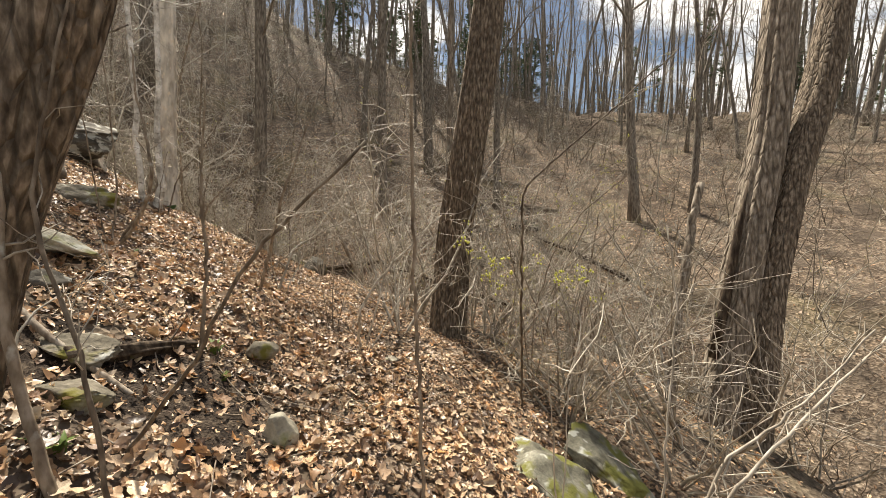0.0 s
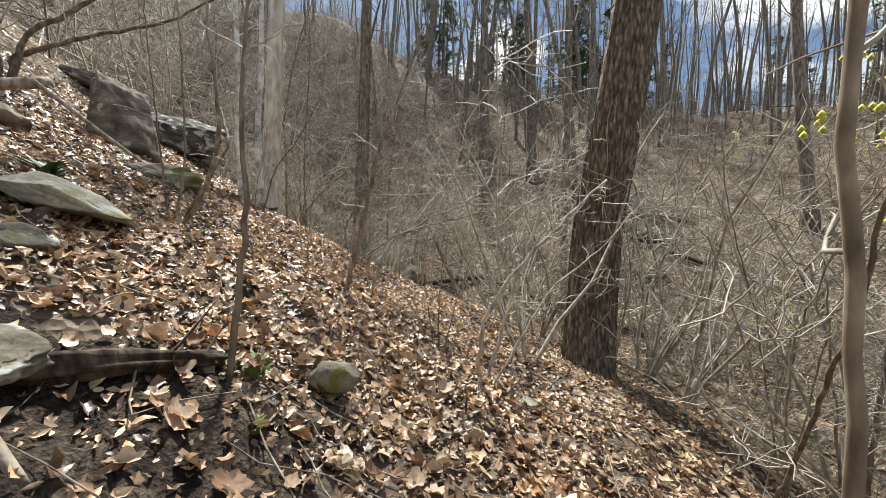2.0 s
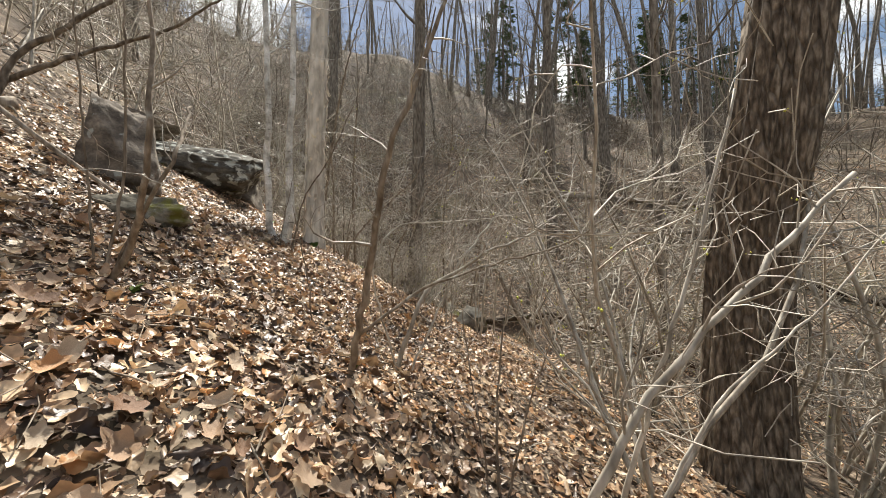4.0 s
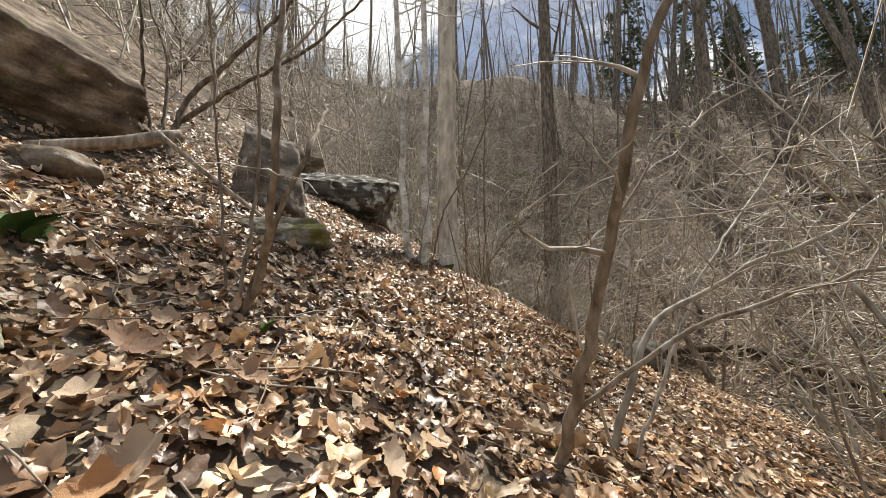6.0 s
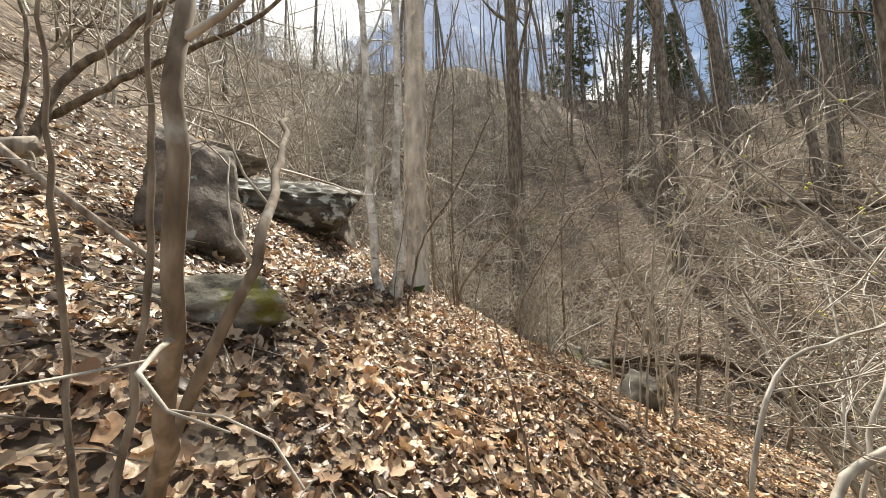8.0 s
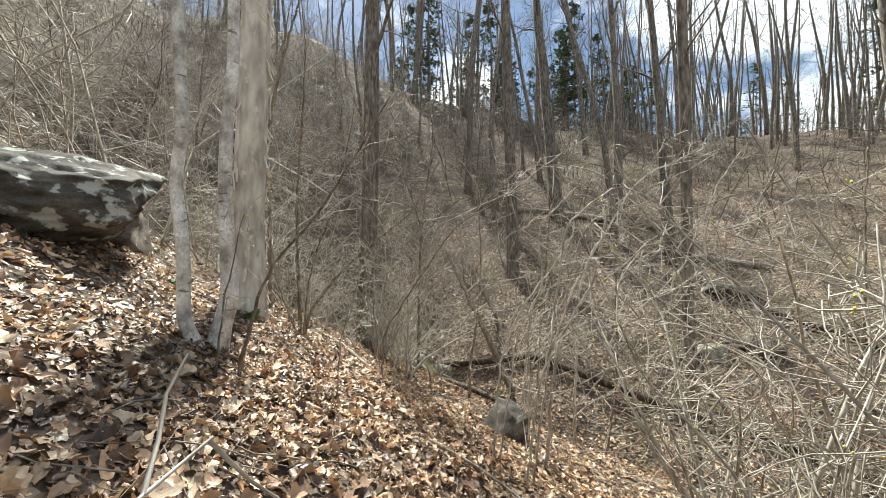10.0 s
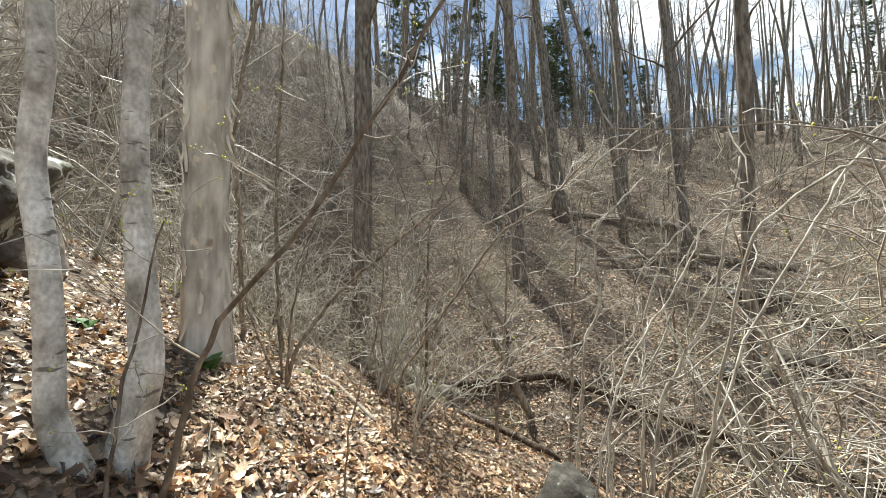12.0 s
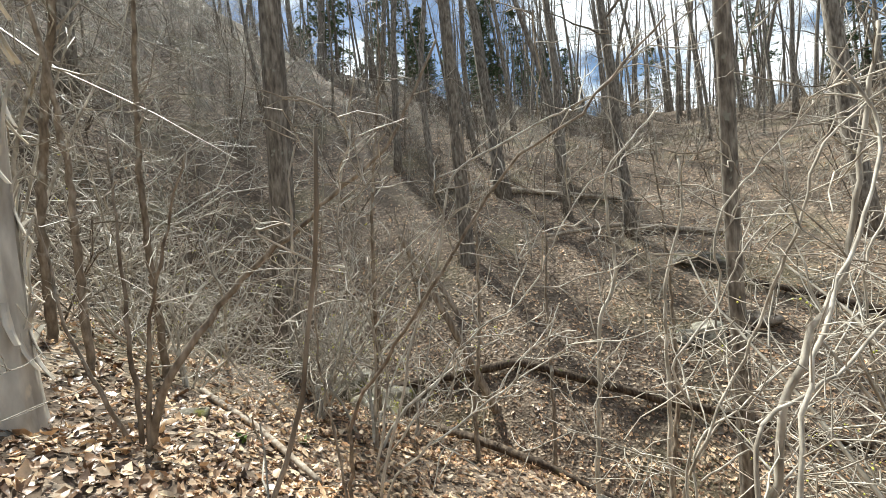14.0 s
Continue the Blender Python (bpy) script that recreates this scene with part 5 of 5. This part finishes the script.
# ---- green plants ----
def tuft(x, y, count, size, mat, label, seed, name="grass_tuft", wide=0.12):
    r4 = np.random.default_rng(seed)
    root = thing(name, *on_ground(x, y), label, "plant")
    for k in range(count):
        g, a, h = Geo(), r4.uniform(0, 6.28), size * r4.uniform(0.6, 1.2)
        d, s = np.array([math.cos(a), math.sin(a), 0]), np.array([-math.sin(a), math.cos(a), 0])
        w, o = h * wide, np.array([r4.normal(0, size * 0.15), r4.normal(0, size * 0.15), -0.02])
        rows = [o + d * h * 0.7 * t * t + np.array([0, 0, h * (t - 0.35 * t * t)]) for t in (0, 0.35, 0.7, 1)]
        ww = [w * 0.5, w, w * 0.8, w * 0.05]
        v = [p for q, e in zip(rows, ww) for p in (q - s * e, q + (0, 0, -e * 0.3), q + s * e)]
        g.add(v, [(i * 3 + j, i * 3 + j + 1, i * 3 + j + 4, i * 3 + j + 3) for i in range(3) for j in range(2)])
        part("leaf", g, mat, root)
    return root


tuft(2.75, -2.75, 12, 0.16, GRASS, "small tuft of fresh green grass blades", 301)
tuft(2.55, -1.35, 14, 0.14, GRASS, "green grass tuft at a sapling's foot", 302)
tuft(2.78, -1.62, 10, 0.11, GRASS, "little green grass tuft among leaves", 303)
tuft(0.40, -0.98, 16, 0.20, FRESH, "green broad-leaved plant among dead leaves", 304, "green_plant", 0.3)
tuft(0.95, -0.22, 8, 0.10, GRASS, "few green blades at the saplings' foot", 305)
tuft(-2.12, 4.28, 12, 0.17, FRESH, "dark green broad-leaved plant beside the hickory", 306, "green_plant", 0.45)
tuft(-2.6, 3.7, 7, 0.13, FRESH, "low green plant among fallen leaves", 307, "green_plant", 0.4)
tuft(-1.55, 5.45, 8, 0.13, GRASS, "small yellow-green grass tuft", 308)
tuft(-1.3, 5.9, 8, 0.12, GRASS, "small grass tuft by a dead branch", 309)
tuft(1.9, 0.6, 7, 0.10, GRASS, "few grass blades at the sapling's foot", 310)


# ---- loose sticks and single large leaves on the slope ----
def stick_litter(count):
    r5, g = np.random.default_rng(71), Geo()
    for _ in range(count):
        k = r5.integers(0, len(PATHLINE))
        x, y = PATHLINE[k] + r5.normal(0, 1.7, 2)
        a, l, r = r5.uniform(0, 6.28), r5.uniform(0.12, 0.6), r5.uniform(0.0018, 0.006)
        pts = [(x + math.cos(a) * l * t, y + math.sin(a) * l * t + r5.normal(0, 0.012)) for t in (0, 0.33, 0.67, 1)]
        g.tube([(px, py, float(land(px, py)) + 0.035 + r5.uniform(0, 0.03)) for px, py in pts], r * np.linspace(1, 0.6, 4), 4, cap=False)
    ob = new("stick_litter", g.mesh("stick_litter"))
    ob.data.materials.append(DEAD)
    return tagged(ob, "thin dead sticks strewn over the fallen leaves", "sticks", kind="stuff")


stick_litter(420)
r6 = np.random.default_rng(83)
big_leaves = []
for k in range(6):
    g, n = Geo(), 22
    ang = np.linspace(0, 2 * np.pi, n, endpoint=False)
    lobes = 0.62 + 0.30 * np.abs(np.cos(2.5 * ang + 0.2 * k)) ** 1.5 + r6.normal(0, 0.03, n)
    ox, oy = np.cos(ang) * lobes, np.sin(ang) * lobes * 0.8
    u, v = r6.normal(0.25, 0.3), r6.normal(0.5, 0.4)
    rings = [(0.0, 0.0, 0.0)] + [(0.55 * x, 0.55 * y, u * 0.3 * x * x + v * 0.3 * y * y + r6.normal(0, 0.03)) for x, y in zip(ox, oy)]
    rings += [(x, y, u * x * x + v * y * y + r6.normal(0, 0.06)) for x, y in zip(ox, oy)]
    faces = [(0, 1 + j, 1 + (j + 1) % n) for j in range(n)] + [(1 + j, 1 + n + j, 1 + n + (j + 1) % n, 1 + (j + 1) % n) for j in range(n)]
    g.add(rings, faces)
    me = g.mesh("leaf")
    me.materials.append(LOOSE_LEAF)
    big_leaves.append(me)
near_leaves = [(1.22, -0.68), (1.30, -0.55), (1.37, -0.44), (1.12, -0.72)]
for i in range(290):
    k = int(r6.integers(0, len(PATHLINE)))
    x, y = near_leaves[i] if i < len(near_leaves) else PATHLINE[k] + r6.normal(0, 1.2, 2)
    ob = new("leaf", big_leaves[i % 6])
    e = 0.05
    n = Vector((-(float(land(x + e, y)) - float(land(x, y))) / e + r6.normal(0, 0.3), -(float(land(x, y + e)) - float(land(x, y))) / e + r6.normal(0, 0.3), 1))
    m = n.to_track_quat("Z", "Y").to_matrix().to_4x4() @ Matrix.Rotation(r6.uniform(0, 6.28), 4, "Z")
    s = r6.uniform(0.045, 0.085) if i >= len(near_leaves) else 0.08
    ob.matrix_basis = Matrix.Translation((x, y, float(land(x, y)) + 0.05)) @ m @ Matrix.Diagonal((s, s * r6.uniform(0.7, 1), s, 1))
    ob.parent = ground


# ---- a patch of bare dark soil beside the rotten log ----
def soil_patch(x, y, rx, ry, seed):
    r7, g, n = np.random.default_rng(seed), Geo(), 40
    rows = []
    for k in range(9):
        for j in range(n):
            a = j / n * 2 * np.pi
            t = (k + 0.2) / 8 * (1 + 0.18 * math.sin(3 * a + seed) + 0.1 * math.sin(7 * a))
            px, py = x + rx * t * math.cos(a), y + ry * t * math.sin(a)
            rows.append((px, py, float(land(px, py)) + 0.030 * (1 - (k / 8) ** 2) - 0.006 * (k == 8) + 0.02 * noise.noise(Vector((px * 9, py * 9, 3))) + r7.normal(0, 0.007)))
    g.add(rows, [(k * n + j, k * n + (j + 1) % n, (k + 1) * n + (j + 1) % n, (k + 1) * n + j) for k in range(8) for j in range(n)] + [tuple(range(n))[::-1]])
    ob = new("soil", g.mesh("soil"))
    ob.data.materials.append(SOIL)
    return tagged(ob, "bare patch of dark damp crumbly soil", "soil", kind="structure")


soil_patch(2.62, -2.02, 0.78, 0.52, 3)
r8 = np.random.default_rng(12)
cx, cy = 2.62 + r8.normal(0, 0.42, 420), -2.02 + r8.normal(0, 0.29, 420)
leaf_cloud("scattered_leaves", cx, cy, r8, (0.010, 0.045), (0.035, 0.06), 0.4, "few crumbled leaves on the bare soil")


# ---- the hollow split in the old trunk of the leaning pair: a solid dark tube, the recess's shade put into its colour ----
old_trunk = [o for o in bpy.data.objects if o.get("label", "").startswith("large grey trunk with a hollow split")][0]
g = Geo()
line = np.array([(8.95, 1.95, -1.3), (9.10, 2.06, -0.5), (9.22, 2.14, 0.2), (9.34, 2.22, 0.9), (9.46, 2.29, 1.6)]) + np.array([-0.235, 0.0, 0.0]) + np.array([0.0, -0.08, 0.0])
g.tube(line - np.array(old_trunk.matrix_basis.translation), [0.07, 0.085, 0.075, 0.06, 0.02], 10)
part("hollow", g, ROTTEN, old_trunk, "dark rotten strip standing in for the shaded hollow split")
